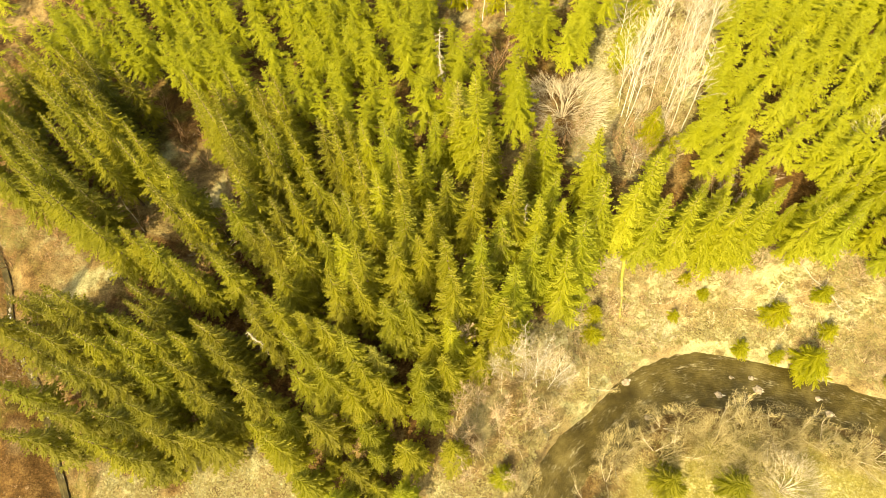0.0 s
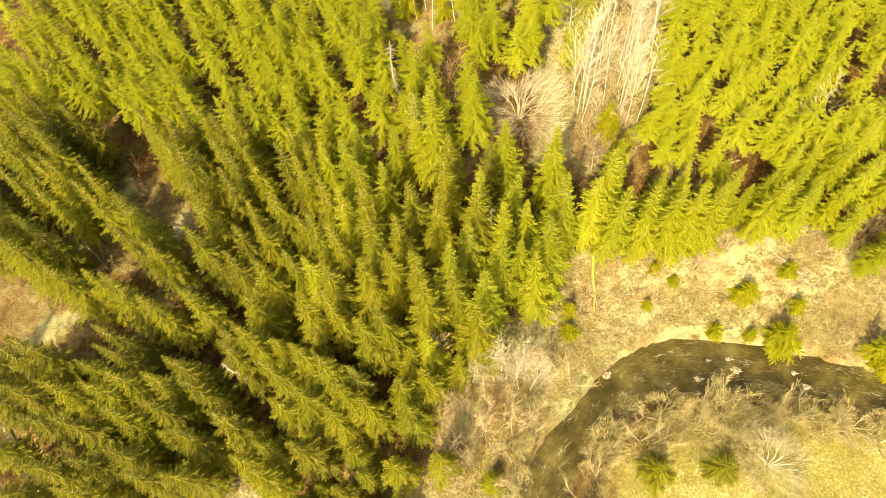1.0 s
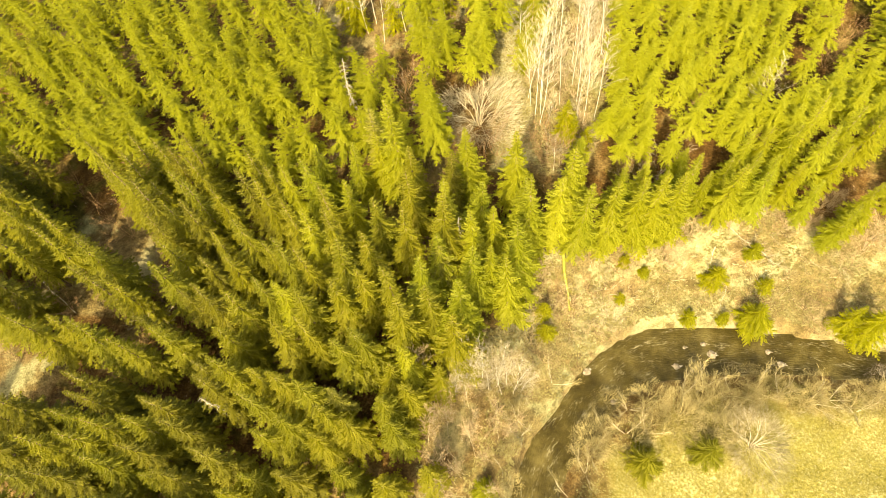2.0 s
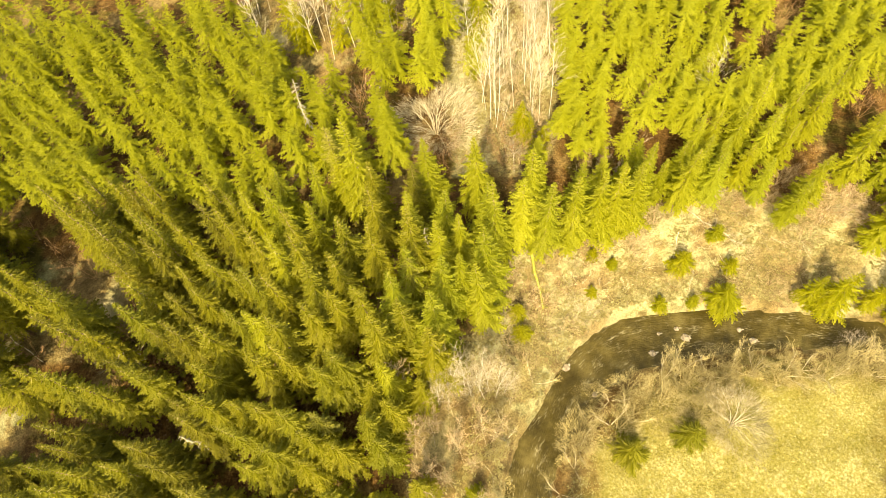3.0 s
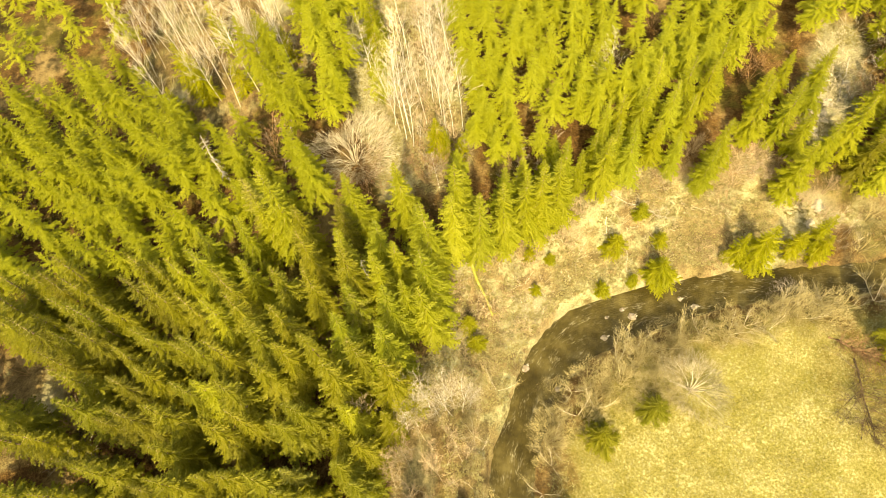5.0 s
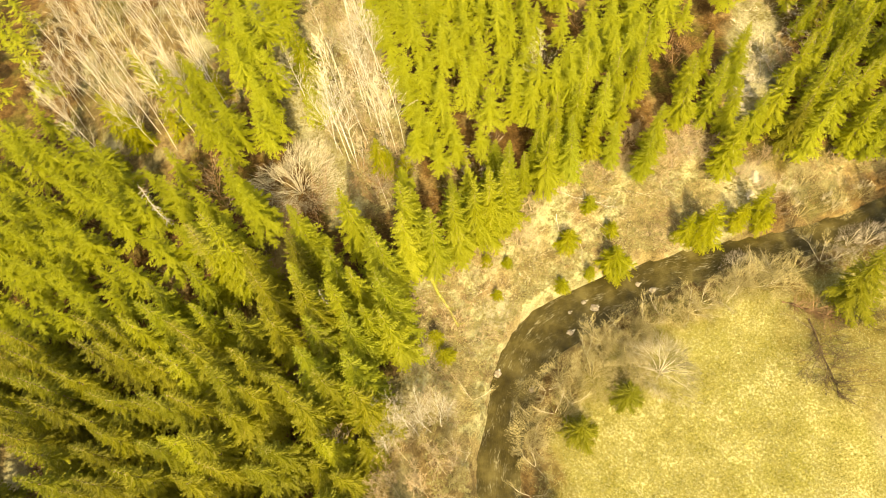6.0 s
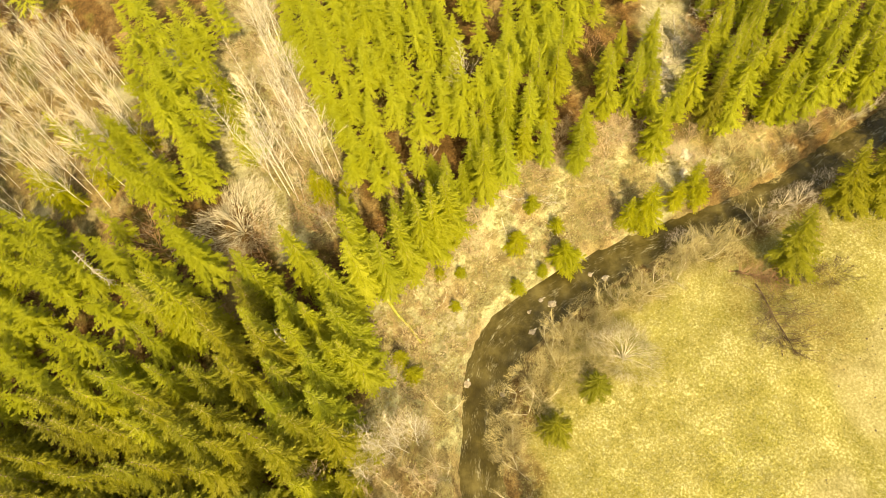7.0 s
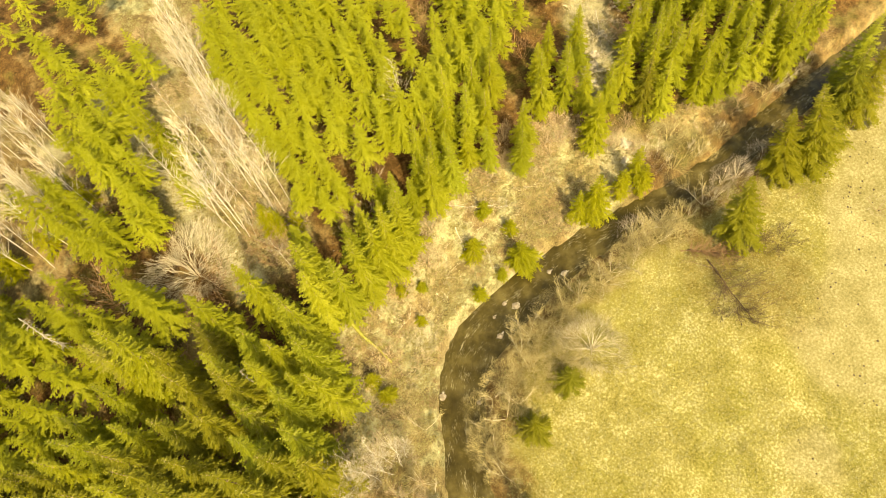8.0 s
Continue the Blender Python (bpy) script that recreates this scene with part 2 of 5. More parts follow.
# ---- helpers for things ----
def raw_mesh(name, verts, faces, materials, slots=None, shade=False):
    me = bpy.data.meshes.new(name)
    me.from_pydata([tuple(v) for v in verts], [], faces)
    for m in materials:
        me.materials.append(m)
    if slots is not None:
        me.polygons.foreach_set("material_index", slots)
    if shade:
        me.polygons.foreach_set("use_smooth", [True] * len(me.polygons))
    me.update()
    return me


def part(name, mesh, parent, label=""):
    ob = new(name, mesh)
    ob.parent = parent
    return tagged(ob, label)


def thing(name, label, category, group="", kind=""):
    return tagged(new(name), label, category, group, kind)


class Builder:
    """Collects tubes and blades into one mesh."""

    def __init__(self):
        self.v, self.f = [], []

    def tube(self, path, radii, sides=5, cap=True):
        """A tapered tube along the path."""
        base = len(self.v)
        path = [Vector(p) for p in path]
        for k, (p, r) in enumerate(zip(path, radii)):
            way = (path[min(k + 1, len(path) - 1)] - path[max(k - 1, 0)]).normalized()
            a = way.orthogonal().normalized()
            b = way.cross(a)
            for s in range(sides):
                w = 2 * math.pi * s / sides
                self.v.append(p + (a * math.cos(w) + b * math.sin(w)) * r)
        for k in range(len(path) - 1):
            for s in range(sides):
                i, j = base + k * sides + s, base + k * sides + (s + 1) % sides
                self.f.append((i, j, j + sides, i + sides))
        if cap:
            self.f.append(tuple(base + (len(path) - 1) * sides + s for s in range(sides)))

    def kite(self, root, tip, across, wide):
        """A small leaf-like blade."""
        i = len(self.v)
        mid = root.lerp(tip, 0.42)
        self.v += [root, mid + across * wide, tip, mid - across * wide]
        self.f.append((i, i + 1, i + 2, i + 3))

    def sliver(self, root, tip, across, wide):
        """The finest twig: one long thin tooth."""
        i = len(self.v)
        self.v += [root - across * wide, root + across * wide, tip]
        self.f.append((i, i + 1, i + 2))

    def mesh(self, name, material, shade=False):
        return raw_mesh(name, self.v, self.f, [material], shade=shade)


def feather(c, rng, along, side, out, length, segments, width):
    """A needle-clad branch: a bent blade with a toothed rim of side twigs, all in one piece."""
    first = len(c.v)
    for j in range(segments + 1):
        c.v.append(along(j / segments))
    for j in range(segments):
        s = (j + 0.6) / segments
        p = along(s)
        reach = width * (1.12 - 0.85 * s) * (0.55 + 0.45 * min(1, 3 * s))
        for way in (-1, 1):
            r = reach * rng.uniform(0.7, 1.3)
            c.v.append(p + (out * rng.uniform(0.5, 1.0) + side * way + Vector((0, 0, rng.uniform(-0.55, -0.1)))) * r)
            k = len(c.v) - 1
            c.f.append((first + j, first + j + 1, k) if way > 0 else (first + j + 1, first + j, k))


def spruce_meshes(seed, height, radius, bare, droop, material, density=1.0):
    """Trunk and crown of one spruce: whorls of drooping branches with hanging side fingers."""
    rng = random.Random(seed)
    bend = Vector((rng.uniform(-1, 1), rng.uniform(-1, 1), 0)) * 0.02 * height
    at = lambda z: bend * (z / height) ** 2 + Vector((0, 0, z))
    t = Builder()
    steps = [0, 0.25, 0.5, 0.75, 1.0]
    t.tube([at(height * s * 0.98) + Vector((0, 0, -0.5 if s == 0 else 0)) for s in steps], [0.012 * height * (1 - s) ** 0.8 + 0.02 for s in steps], 6)
    for k in range(8):
        z = rng.uniform(bare * 0.35, bare * 1.15)
        w = rng.uniform(0, 6.3)
        p = at(z)
        t.tube([p, p + Vector((math.cos(w), math.sin(w), -0.25)) * rng.uniform(0.3, 0.9) * radius * 0.4], [0.03, 0.008], 3)
    c, axes = Builder(), Builder()
    z, turn = bare, rng.uniform(0, 6)
    lobes = [rng.uniform(0, 6.3) for _ in range(3)]
    fine = min(1.0, height / 14)
    while z < height - 0.25 * fine:
        u = (z - bare) / (height - bare)
        r = radius * ((1 - u) ** 0.94) * (0.55 + 0.45 * ease(0.0, 0.16, u)) + 0.14
        count = max(4, int(round(rng.uniform(6.4, 8.6) * density)))
        turn += 1.1
        for k in range(count):
            w = turn + (k + rng.uniform(-0.3, 0.3)) * 2 * math.pi / count
            lobe = 1 + 0.12 * math.sin(w + lobes[0]) + 0.10 * math.sin(2 * w + lobes[1] + z * 0.6)
            length = r * lobe * rng.uniform(0.62, 1.16)
            if rng.random() < 0.04:
                continue
            out = Vector((math.cos(w), math.sin(w), 0))
            side = Vector((-math.sin(w), math.cos(w), 0))
            slope = 0.5 * u ** 2 - droop * (1 - u) + rng.uniform(-0.07, 0.07)
            root = at(z + rng.uniform(-0.10, 0.10) * fine)

            def along(s, root=root, out=out, length=length, slope=slope):
                return root + out * (length * s) + Vector((0, 0, length * (slope * s - 0.30 * s * s + 0.30 * s ** 3)))
            if rng.random() < 0.10 + 0.45 * u:
                lift = Vector((0, 0, 0.06))
                axes.sliver(along(0.05) + lift, along(rng.uniform(0.4, 0.8)) + lift, side, 0.035 * fine)
            feather(c, rng, along, side, out, length, 3 + int(length * 1.25 / fine), 0.26 * fine + 0.13 * length)
            for q in range(int((length / fine - 0.6) * 2.1)):
                s0 = rng.uniform(0.25, 0.85)
                hand = 1 if q % 2 else -1
                way = (out * rng.uniform(0.7, 1.1) + side * hand * rng.uniform(0.5, 0.9)).normalized()
                start, reach = along(s0), length * (0.95 - 0.55 * s0) * rng.uniform(0.35, 0.6)
                sag = rng.uniform(0.15, 0.6)

                def twig(s, start=start, way=way, reach=reach, sag=sag):
                    return start + way * (reach * s) - Vector((0, 0, reach * sag * s * s + 0.04))
                feather(c, rng, twig, Vector((-way.y, way.x, 0)), way, reach, 2 + int(reach * 1.6 / fine), 0.19 * fine + 0.13 * reach)
        z += rng.uniform(0.80, 1.06) * (1.12 - 0.4 * u) * fine
    top = at(height)
    for w in (0, 2.1, 4.2):
        side = Vector((math.cos(w), math.sin(w), 0)) * 0.08 * fine
        c.f.append((len(c.v), len(c.v) + 1, len(c.v) + 2))
        c.v += [top - Vector((0, 0, 0.9 * fine)) - side, top - Vector((0, 0, 0.9 * fine)) + side, top + Vector((0, 0, 0.3 * fine))]
    return t.mesh("trunk", TRUNK), c.mesh("crown", material), axes.mesh("branchwork", NEEDLE_TWIG)


def branch_out(b, twigs, rng, start, way, length, thick, depth, spread, lift, kids, finer=None):
    """One limb with its side limbs; the fine ones go to the twig mesh as slivers."""
    d = way.normalized()
    path, p = [start], start.copy()
    steps = 4 if depth > 1 else 2
    if depth == 0:
        path.append(start + (d + Vector((rng.uniform(-1, 1), rng.uniform(-1, 1), rng.uniform(-1, 1))) * 0.2) * length)
        twigs.sliver(path[0], path[1], d.orthogonal().normalized(), 0.012)
        return
    for k in range(steps):
        d = (d + Vector((rng.uniform(-1, 1), rng.uniform(-1, 1), rng.uniform(-0.6, 1) * lift)) * 0.12).normalized()
        p = p + d * (length / steps)
        path.append(p)
    if depth == 1:
        for k in range(2):
            twigs.kite(path[k], path[k + 1] + (path[k + 1] - path[k]) * 0.1, d.orthogonal().normalized(), max(0.014, thick))
    else:
        b.tube(path, [max(thick, 0.011) * (1 - 0.75 * k / steps) for k in range(steps + 1)], 5 if depth > 2 else 3, False)
    for k in range(kids[len(kids) - depth]):
        s = (k + rng.random()) / kids[len(kids) - depth] * 0.78 * steps + 0.2 * steps
        i = min(int(s), steps - 1)
        q = path[i].lerp(path[i + 1], s - i)
        turn = Vector((rng.uniform(-1, 1), rng.uniform(-1, 1), rng.uniform(-0.4, 1) * lift)).normalized()
        branch_out(finer or b, twigs, rng, q, d + turn * spread, length * rng.uniform(0.32, 0.6), thick * 0.45, depth - 1, spread, lift, kids)


def birch_meshes(seed, height, bark, twig, lean=0.06, limbs=17, low=0.35):
    """A slim bare birch: white stem, steep limbs high up and fine twigs."""
    rng = random.Random(seed)
    b, boughs, twigs = Builder(), Builder(), Builder()
    path, p = [], Vector((0, 0, -0.4))
    d = Vector((rng.uniform(-lean, lean), rng.uniform(-lean, lean), 1))
    n = 8
    for k in range(n + 1):
        path.append(p.copy())
        d = d + Vector((rng.uniform(-0.05, 0.05), rng.uniform(-0.05, 0.05), 0))
        p = p + d.normalized() * height / n
    b.tube(path, [0.0031 * height * (1 - 0.8 * k / n) for k in range(n + 1)], 6)
    for k in range(limbs):
        s = rng.uniform(low, 0.97) * n
        i = min(int(s), n - 1)
        q = path[i].lerp(path[i + 1], s - i)
        w = rng.uniform(0, 6.3)
        length = height * (1.05 - s / n) * rng.uniform(0.22, 0.42) + 0.4
        branch_out(boughs, twigs, rng, q, Vector((math.cos(w), math.sin(w), rng.uniform(1.1, 2.3))), length, 0.011 + 0.003 * length, 2, 0.6, 0.5, (4, 7))
    return b.mesh("stem", bark, True), boughs.mesh("branchwork", bark, True), twigs.mesh("twig_spray", twig)


def shrub_meshes(seed, height, stems, spread, bark, twig, kids=(5, 5, 8), thick=0.038):
    """A bare many-stemmed bush: its stems one by one and, last, its fine twigs."""
    rng = random.Random(seed)
    made, boughs, twigs = [], Builder(), Builder()
    for k in range(stems):
        b = Builder()
        w = k * 2.4 + rng.uniform(-0.5, 0.5)
        start = Vector((math.cos(w), math.sin(w), 0)) * rng.uniform(0, 0.25 * spread) + Vector((0, 0, -0.2))
        way = Vector((math.cos(w) * spread, math.sin(w) * spread, rng.uniform(0.7, 1.2)))
        branch_out(b, twigs, rng, start, way, height * rng.uniform(0.7, 1.05), thick * rng.uniform(0.7, 1.2), 3, 0.65, 0.6, kids, boughs)
        made.append(b.mesh("stem", bark, True))
    return made + [boughs.mesh("branchwork", bark, True), twigs.mesh("twig_spray", twig)]


def dome_meshes(seed, radius, height, stems, count, bark, twig):
    """A bare rounded bush: arched stems and a fuzzy dome of fine twigs that point outwards."""
    rng = random.Random(seed)
    made, boughs, twigs = [], Builder(), Builder()
    lobes = [rng.uniform(0, 6.3) for _ in range(3)]

    def rim_at(w, e):
        return 1 + 0.16 * math.sin(2 * w + lobes[0]) + 0.12 * math.sin(3 * w + lobes[1] + 2 * e) + 0.08 * math.sin(7 * w + lobes[2])

    def spot(w, e, r):
        r *= rim_at(w, e)
        return Vector((math.cos(w) * math.cos(e) * radius * r, math.sin(w) * math.cos(e) * radius * r, (0.25 + 0.75 * math.sin(e)) * height * r))
    for k in range(stems):
        b = Builder()
        w, e = k * 2.4 + rng.uniform(-0.4, 0.4), rng.uniform(0.25, 1.35)
        tip = spot(w, e, 0.85)
        b.tube([Vector((0.12 * math.cos(w), 0.12 * math.sin(w), -0.3)), tip * 0.35 + Vector((0, 0, 0.12 * height)), tip * 0.7 + Vector((0, 0, 0.08 * height)), tip], [0.045, 0.035, 0.024, 0.01], 4, False)
        for q in range(5):
            s = rng.uniform(0.45, 0.9)
            end = spot(w + rng.uniform(-0.6, 0.6), e + rng.uniform(-0.35, 0.35), rng.uniform(0.75, 1.0))
            boughs.tube([tip * s, tip * s * 0.45 + end * 0.55 + Vector((0, 0, 0.05 * height)), end], [0.02, 0.014, 0.006], 3, False)
        made.append(b.mesh("stem", bark, True))
    for k in range(count):
        w, e, r = rng.uniform(0, 6.283), math.asin(rng.uniform(0.0, 1.0)), rng.uniform(0.45, 1.0) ** 0.6
        root = spot(w, e, r)
        way = (root.normalized() + Vector((rng.uniform(-1, 1), rng.uniform(-1, 1), rng.uniform(-0.6, 1))) * 0.55).normalized()
        twigs.sliver(root, root + way * rng.uniform(0.25, 0.75) * radius * 0.36, way.orthogonal().normalized(), 0.014)
    made.append(boughs.mesh("branchwork", bark, True))
    return made + [twigs.mesh("twig_spray", twig)]


def grown(name, meshes, label, category, group):
    """A plant as one thing with its parts; what is too fine to pick apart stays one loose part."""
    ob = thing(name, label, category, group)
    for me in meshes:
        p = part(me.name.split(".")[0], me, ob)
        if p.name.split(".")[0] in ("twig_spray", "branchwork"):
            tagged(p, kind="stuff")
    return ob


def ashore(x, y):
    """The place itself or, where it lies in the river, the nearest one on its bank."""
    side, i = from_line(x, y, RIVER_LINE)
    short = RIVER_LINE[i[0], 2] + 0.5 - abs(side[0])
    if short <= 0:
        return x, y
    way = Vector((x - RIVER_LINE[i[0], 0], y - RIVER_LINE[i[0], 1])).normalized()
    return x + way.x * short, y + way.y * short


class Planter:
    """Sets plants on the land; the first of each kind is moved, the rest are copies."""

    def __init__(self, protos):
        self.protos, self.used = protos, set()

    def put(self, k, x, y, scale=1.0, turn=0.0, tilt=(0, 0), squeeze=1.0, sink=0.0):
        x, y = ashore(x, y)
        ob = self.protos[k % len(self.protos)]
        m = pose(x, y, land_at(x, y) - sink, tilt[0], tilt[1], turn)
        if k % len(self.protos) in self.used:
            ob = copy_thing(ob, m)
        else:
            self.used.add(k % len(self.protos))
            ob.matrix_basis = m
        ob.scale = (scale * squeeze, scale * squeeze, scale)
        return ob


def lean_thing(ob, way):
    """Tips a plant over towards a way on the plan, by as many degrees as the way is long."""
    turn = Matrix.Rotation(radians(way.length), 4, Vector((-way.y, way.x, 0)))
    ob.matrix_basis = Matrix.Translation(ob.location) @ turn @ Matrix.Translation(-ob.location) @ ob.matrix_basis


# ---- the ground ----
FOREST_EDGE = [(-160, 60), (-120, 46), (-91.5, 34.4), (-82.5, 32.0), (-71.7, 27.9), (-75.8, 23.0), (-84.1, 18.4), (-82.0, 13.0), (-72.6, 6.1), (-67.7, 0.8), (-58.5, -2.0), (-49.2, -2.4),
               (-42.9, 4.0), (-35.7, 7.0), (-28.1, 2.5), (-23.5, -5.0), (-13.0, 3.0),
               (-9.6, 16.9), (-8.3, 26.0), (-1.7, 31.6), (3.1, 35.1), (4.5, 42.4), (10.5, 44.9), (19.5, 46.7), (27.6, 48.4), (34.8, 49.1), (40.9, 50.6),
               (47.3, 49.1), (49.7, 45.2), (55.7, 48.8), (63.2, 46.3), (64.6, 40.2), (68.9, 36.4), (77.3, 34.9), (88.2, 30.6), (100.4, 27.5), (117.8, 25.7), (144.3, 20.3), (195.4, 16.5), (181.0, 217.2), (-159.7, 183.2)]
GLADE_MIDDLE = [(-0.2, 64.5), (3.2, 59.7), (10.7, 55.1), (16.4, 61.9), (18.8, 72.8), (22.7, 94.7), (30.3, 123.2), (21.6, 126.6), (12.6, 106.6), (2.6, 94.1), (0.6, 77.6)]
GLADE_WEST = [(-73.3, 53.9), (-62.8, 54.9), (-59.0, 45.1), (-64.3, 38.7), (-77.4, 35.5), (-79.9, 41.3)]
GLADE_TOP = [(16.5, 133.0), (31.5, 124.0), (29.0, 108.5), (18.0, 105.5)]
PALE_SLOPE = [(69.5, 48.0), (73.5, 44.5), (82.0, 48.5), (89.5, 59.0), (85.0, 63.5), (76.5, 56.0)]
BIRCH_STAND = [(-35.8, 93.8), (-27.5, 88.4), (-15.2, 87.3), (-6.1, 89.7), (-3.8, 100.6), (-11.4, 120.2), (-30.8, 126.8), (-39.1, 108.6)]


def inside(x, y, shape):
    """Which places lie within a closed outline."""
    x, y = np.atleast_1d(x), np.atleast_1d(y)
    hit = np.zeros(len(x), bool)
    for (ax, ay), (bx, by) in zip(shape, shape[1:] + shape[:1]):
        if ay != by:
            hit ^= ((ay > y) != (by > y)) & (x < (bx - ax) * (y - ay) / (by - ay) + ax)
    return hit


def rim(x, y, shape):
    """Distance to an outline."""
    best = np.full(len(x), 1e9)
    for (ax, ay), (bx, by) in zip(shape, shape[1:] + shape[:1]):
        l2 = (bx - ax) ** 2 + (by - ay) ** 2
        t = np.clip(((x - ax) * (bx - ax) + (y - ay) * (by - ay)) / l2, 0, 1)
        best = np.minimum(best, np.hypot(x - ax - t * (bx - ax), y - ay - t * (by - ay)))
    return best


def zones(x, y):
    """How far each place is meadow, forest floor or bare soil."""
    side, i = from_line(x, y, RIVER_LINE)
    d = np.abs(side) - RIVER_LINE[i, 2]
    jitter = 1.4 * wave(x, y, 2.3, 5) + 1.0 * wave(x, y, 0.9, 6)
    meadow = np.where(side < 0, ease(1, 5, d + jitter), 0)
    deep = np.where(inside(x, y, FOREST_EDGE), 1, -1) * rim(x, y, FOREST_EDGE)
    for glade in (GLADE_MIDDLE, GLADE_WEST, BIRCH_STAND, GLADE_TOP):
        deep = np.minimum(deep, np.where(inside(x, y, glade), -1, 1) * rim(x, y, glade))
    forest = ease(-1.5, 2.5, deep + jitter)
    soil = np.where((side > 0) & (x < 66), 0.8 * ease(14, 21, x) * ease(0.0, 0.5, wave(x, y, 6.0, 31)) * (1 - ease(-0.1, 0.6, d + 0.6 * jitter)) * ease(-1.2, -0.2, d), 0)
    soil = np.maximum(soil, 0.75 * ease(0.45, 0.8, wave(x, y, 4.2, 9)) * ease(0, 3, d) * (side > 0) * (1 - forest))
    run = np.clip(((x - 72.8) * 0.65 + (y - 47.6) * 0.76) / 18.0, 0, 1)
    cliff = 1 - ease(2.5, 5.5, np.hypot(x - 72.8 - 11.7 * run, y - 47.6 - 13.7 * run) + jitter)
    soil = np.maximum(soil, 0.8 * cliff)
    soil = np.maximum(soil, 0.8 * (1 - ease(1.5, 5.5, np.hypot(x - 66.5, y - 36.3) + jitter)))
    track = 1 - ease(1.2, 3.2, np.abs(x - 3.2 - (y - 62) * 0.05 - 0.8 * np.sin(y * 0.21)) + 0.6 * jitter)
    soil = np.maximum(soil, 0.85 * track * (y > 57) * (y < 112))
    forest = forest * (1 - 0.9 * track * (y > 57) * (y < 112))
    forest = forest * (1 - cliff)
    forest = np.maximum(forest, 0.5 * (1 - ease(4, 11, np.hypot(x + 6.6, (y - 16.4) * 0.7) + 1.5 * jitter)))
    forest = np.maximum(forest, 0.4 * (1 - ease(5, 12, np.hypot(x - 64, (y - 6) * 0.8) + 1.5 * jitter)))
    # brown litter on the inner bank, laid heavier to paint in the bushes' shade
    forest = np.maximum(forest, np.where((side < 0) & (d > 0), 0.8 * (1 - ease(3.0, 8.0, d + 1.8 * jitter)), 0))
    forest = np.maximum(forest, 0.3 * ease(-2, 1, np.where(inside(x, y, GLADE_WEST), 1, -1) * rim(x, y, GLADE_WEST)))
    forest = np.maximum(forest, 0.85 * (1 - ease(3.5, 7.5, d + 1.2 * jitter)) * (side > 0) * ease(62, 68, x))
    forest = np.maximum(forest, 0.55 * ease(-2, 1, np.where(inside(x, y, BIRCH_STAND), 1, -1) * rim(x, y, BIRCH_STAND)))
    beyond = ease(-2, 3, from_line(x, y, STREAM_LINE)[0] * -1 + 2.0 + jitter)
    forest = np.maximum(forest, beyond * (x < -60))
    forest = np.maximum(forest, 0.8 * (1 - ease(5, 13, np.abs(from_line(x, y, STREAM_LINE)[0]) + 2 * jitter)) * (x < -60))
    return meadow, forest, np.clip(soil, 0, 1)


GRAZED = [(112, 16), (103.4, 13.1), (92.2, 8.3), (80.2, 4.0), (73.9, -1.6), (60.3, -4.8), (54.1, -10.0), (57.4, -16.2), (58.0, -20.9), (62, -60), (190, -60), (170, 8)]
GRAZED_PATCH = [(43.9, -13.9), (40.5, -17.1), (45.4, -21.8), (49.5, -18.3), (50.5, -14.1)]


def dryness(x, y):
    """The paler, grazed parts of the meadow."""
    edge = 1.3 * wave(x, y, 3.0, 21) + 0.8 * wave(x, y, 1.1, 22)
    depth = [np.where(inside(x, y, shape), 1, -1) * rim(x, y, shape) for shape in (GRAZED, GRAZED_PATCH)]
    return 0.85 * ease(-1.5, 1.5, np.maximum(*depth) + edge)


def spread_axis(a, b, step, far):
    """Even steps in the middle that widen towards the horizon."""
    inner = list(np.arange(a, b + step / 2, step))
    low, high, s = [a], [b], step
    while low[-1] > -far:
        s *= 1.35
        low.append(low[-1] - s)
        high.append(high[-1] + s)
    return np.array(low[:0:-1] + inner + high[1:])


def build_ground():
    xs, ys = spread_axis(-140, 150, 1.0, 2400), spread_axis(-55, 150, 1.0, 2400)
    gx, gy = np.meshgrid(xs, ys)
    x, y = gx.ravel(), gy.ravel()
    z = land(x, y)
    w, h = len(xs), len(ys)
    faces = [(r * w + c, r * w + c + 1, (r + 1) * w + c + 1, (r + 1) * w + c) for r in range(h - 1) for c in range(w - 1)]
    me = raw_mesh("ground", np.c_[x, y, z], faces, [GROUND], shade=True)
    layer = me.attributes.new("zone", "FLOAT_COLOR", "POINT")
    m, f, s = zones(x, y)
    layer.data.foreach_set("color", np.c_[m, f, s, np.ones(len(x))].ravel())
    layer = me.attributes.new("dry", "FLOAT", "POINT")
    layer.data.foreach_set("value", dryness(x, y))
    return tagged(new("ground", me), "dry straw-coloured valley floor and brown forest litter", "ground", kind="structure")


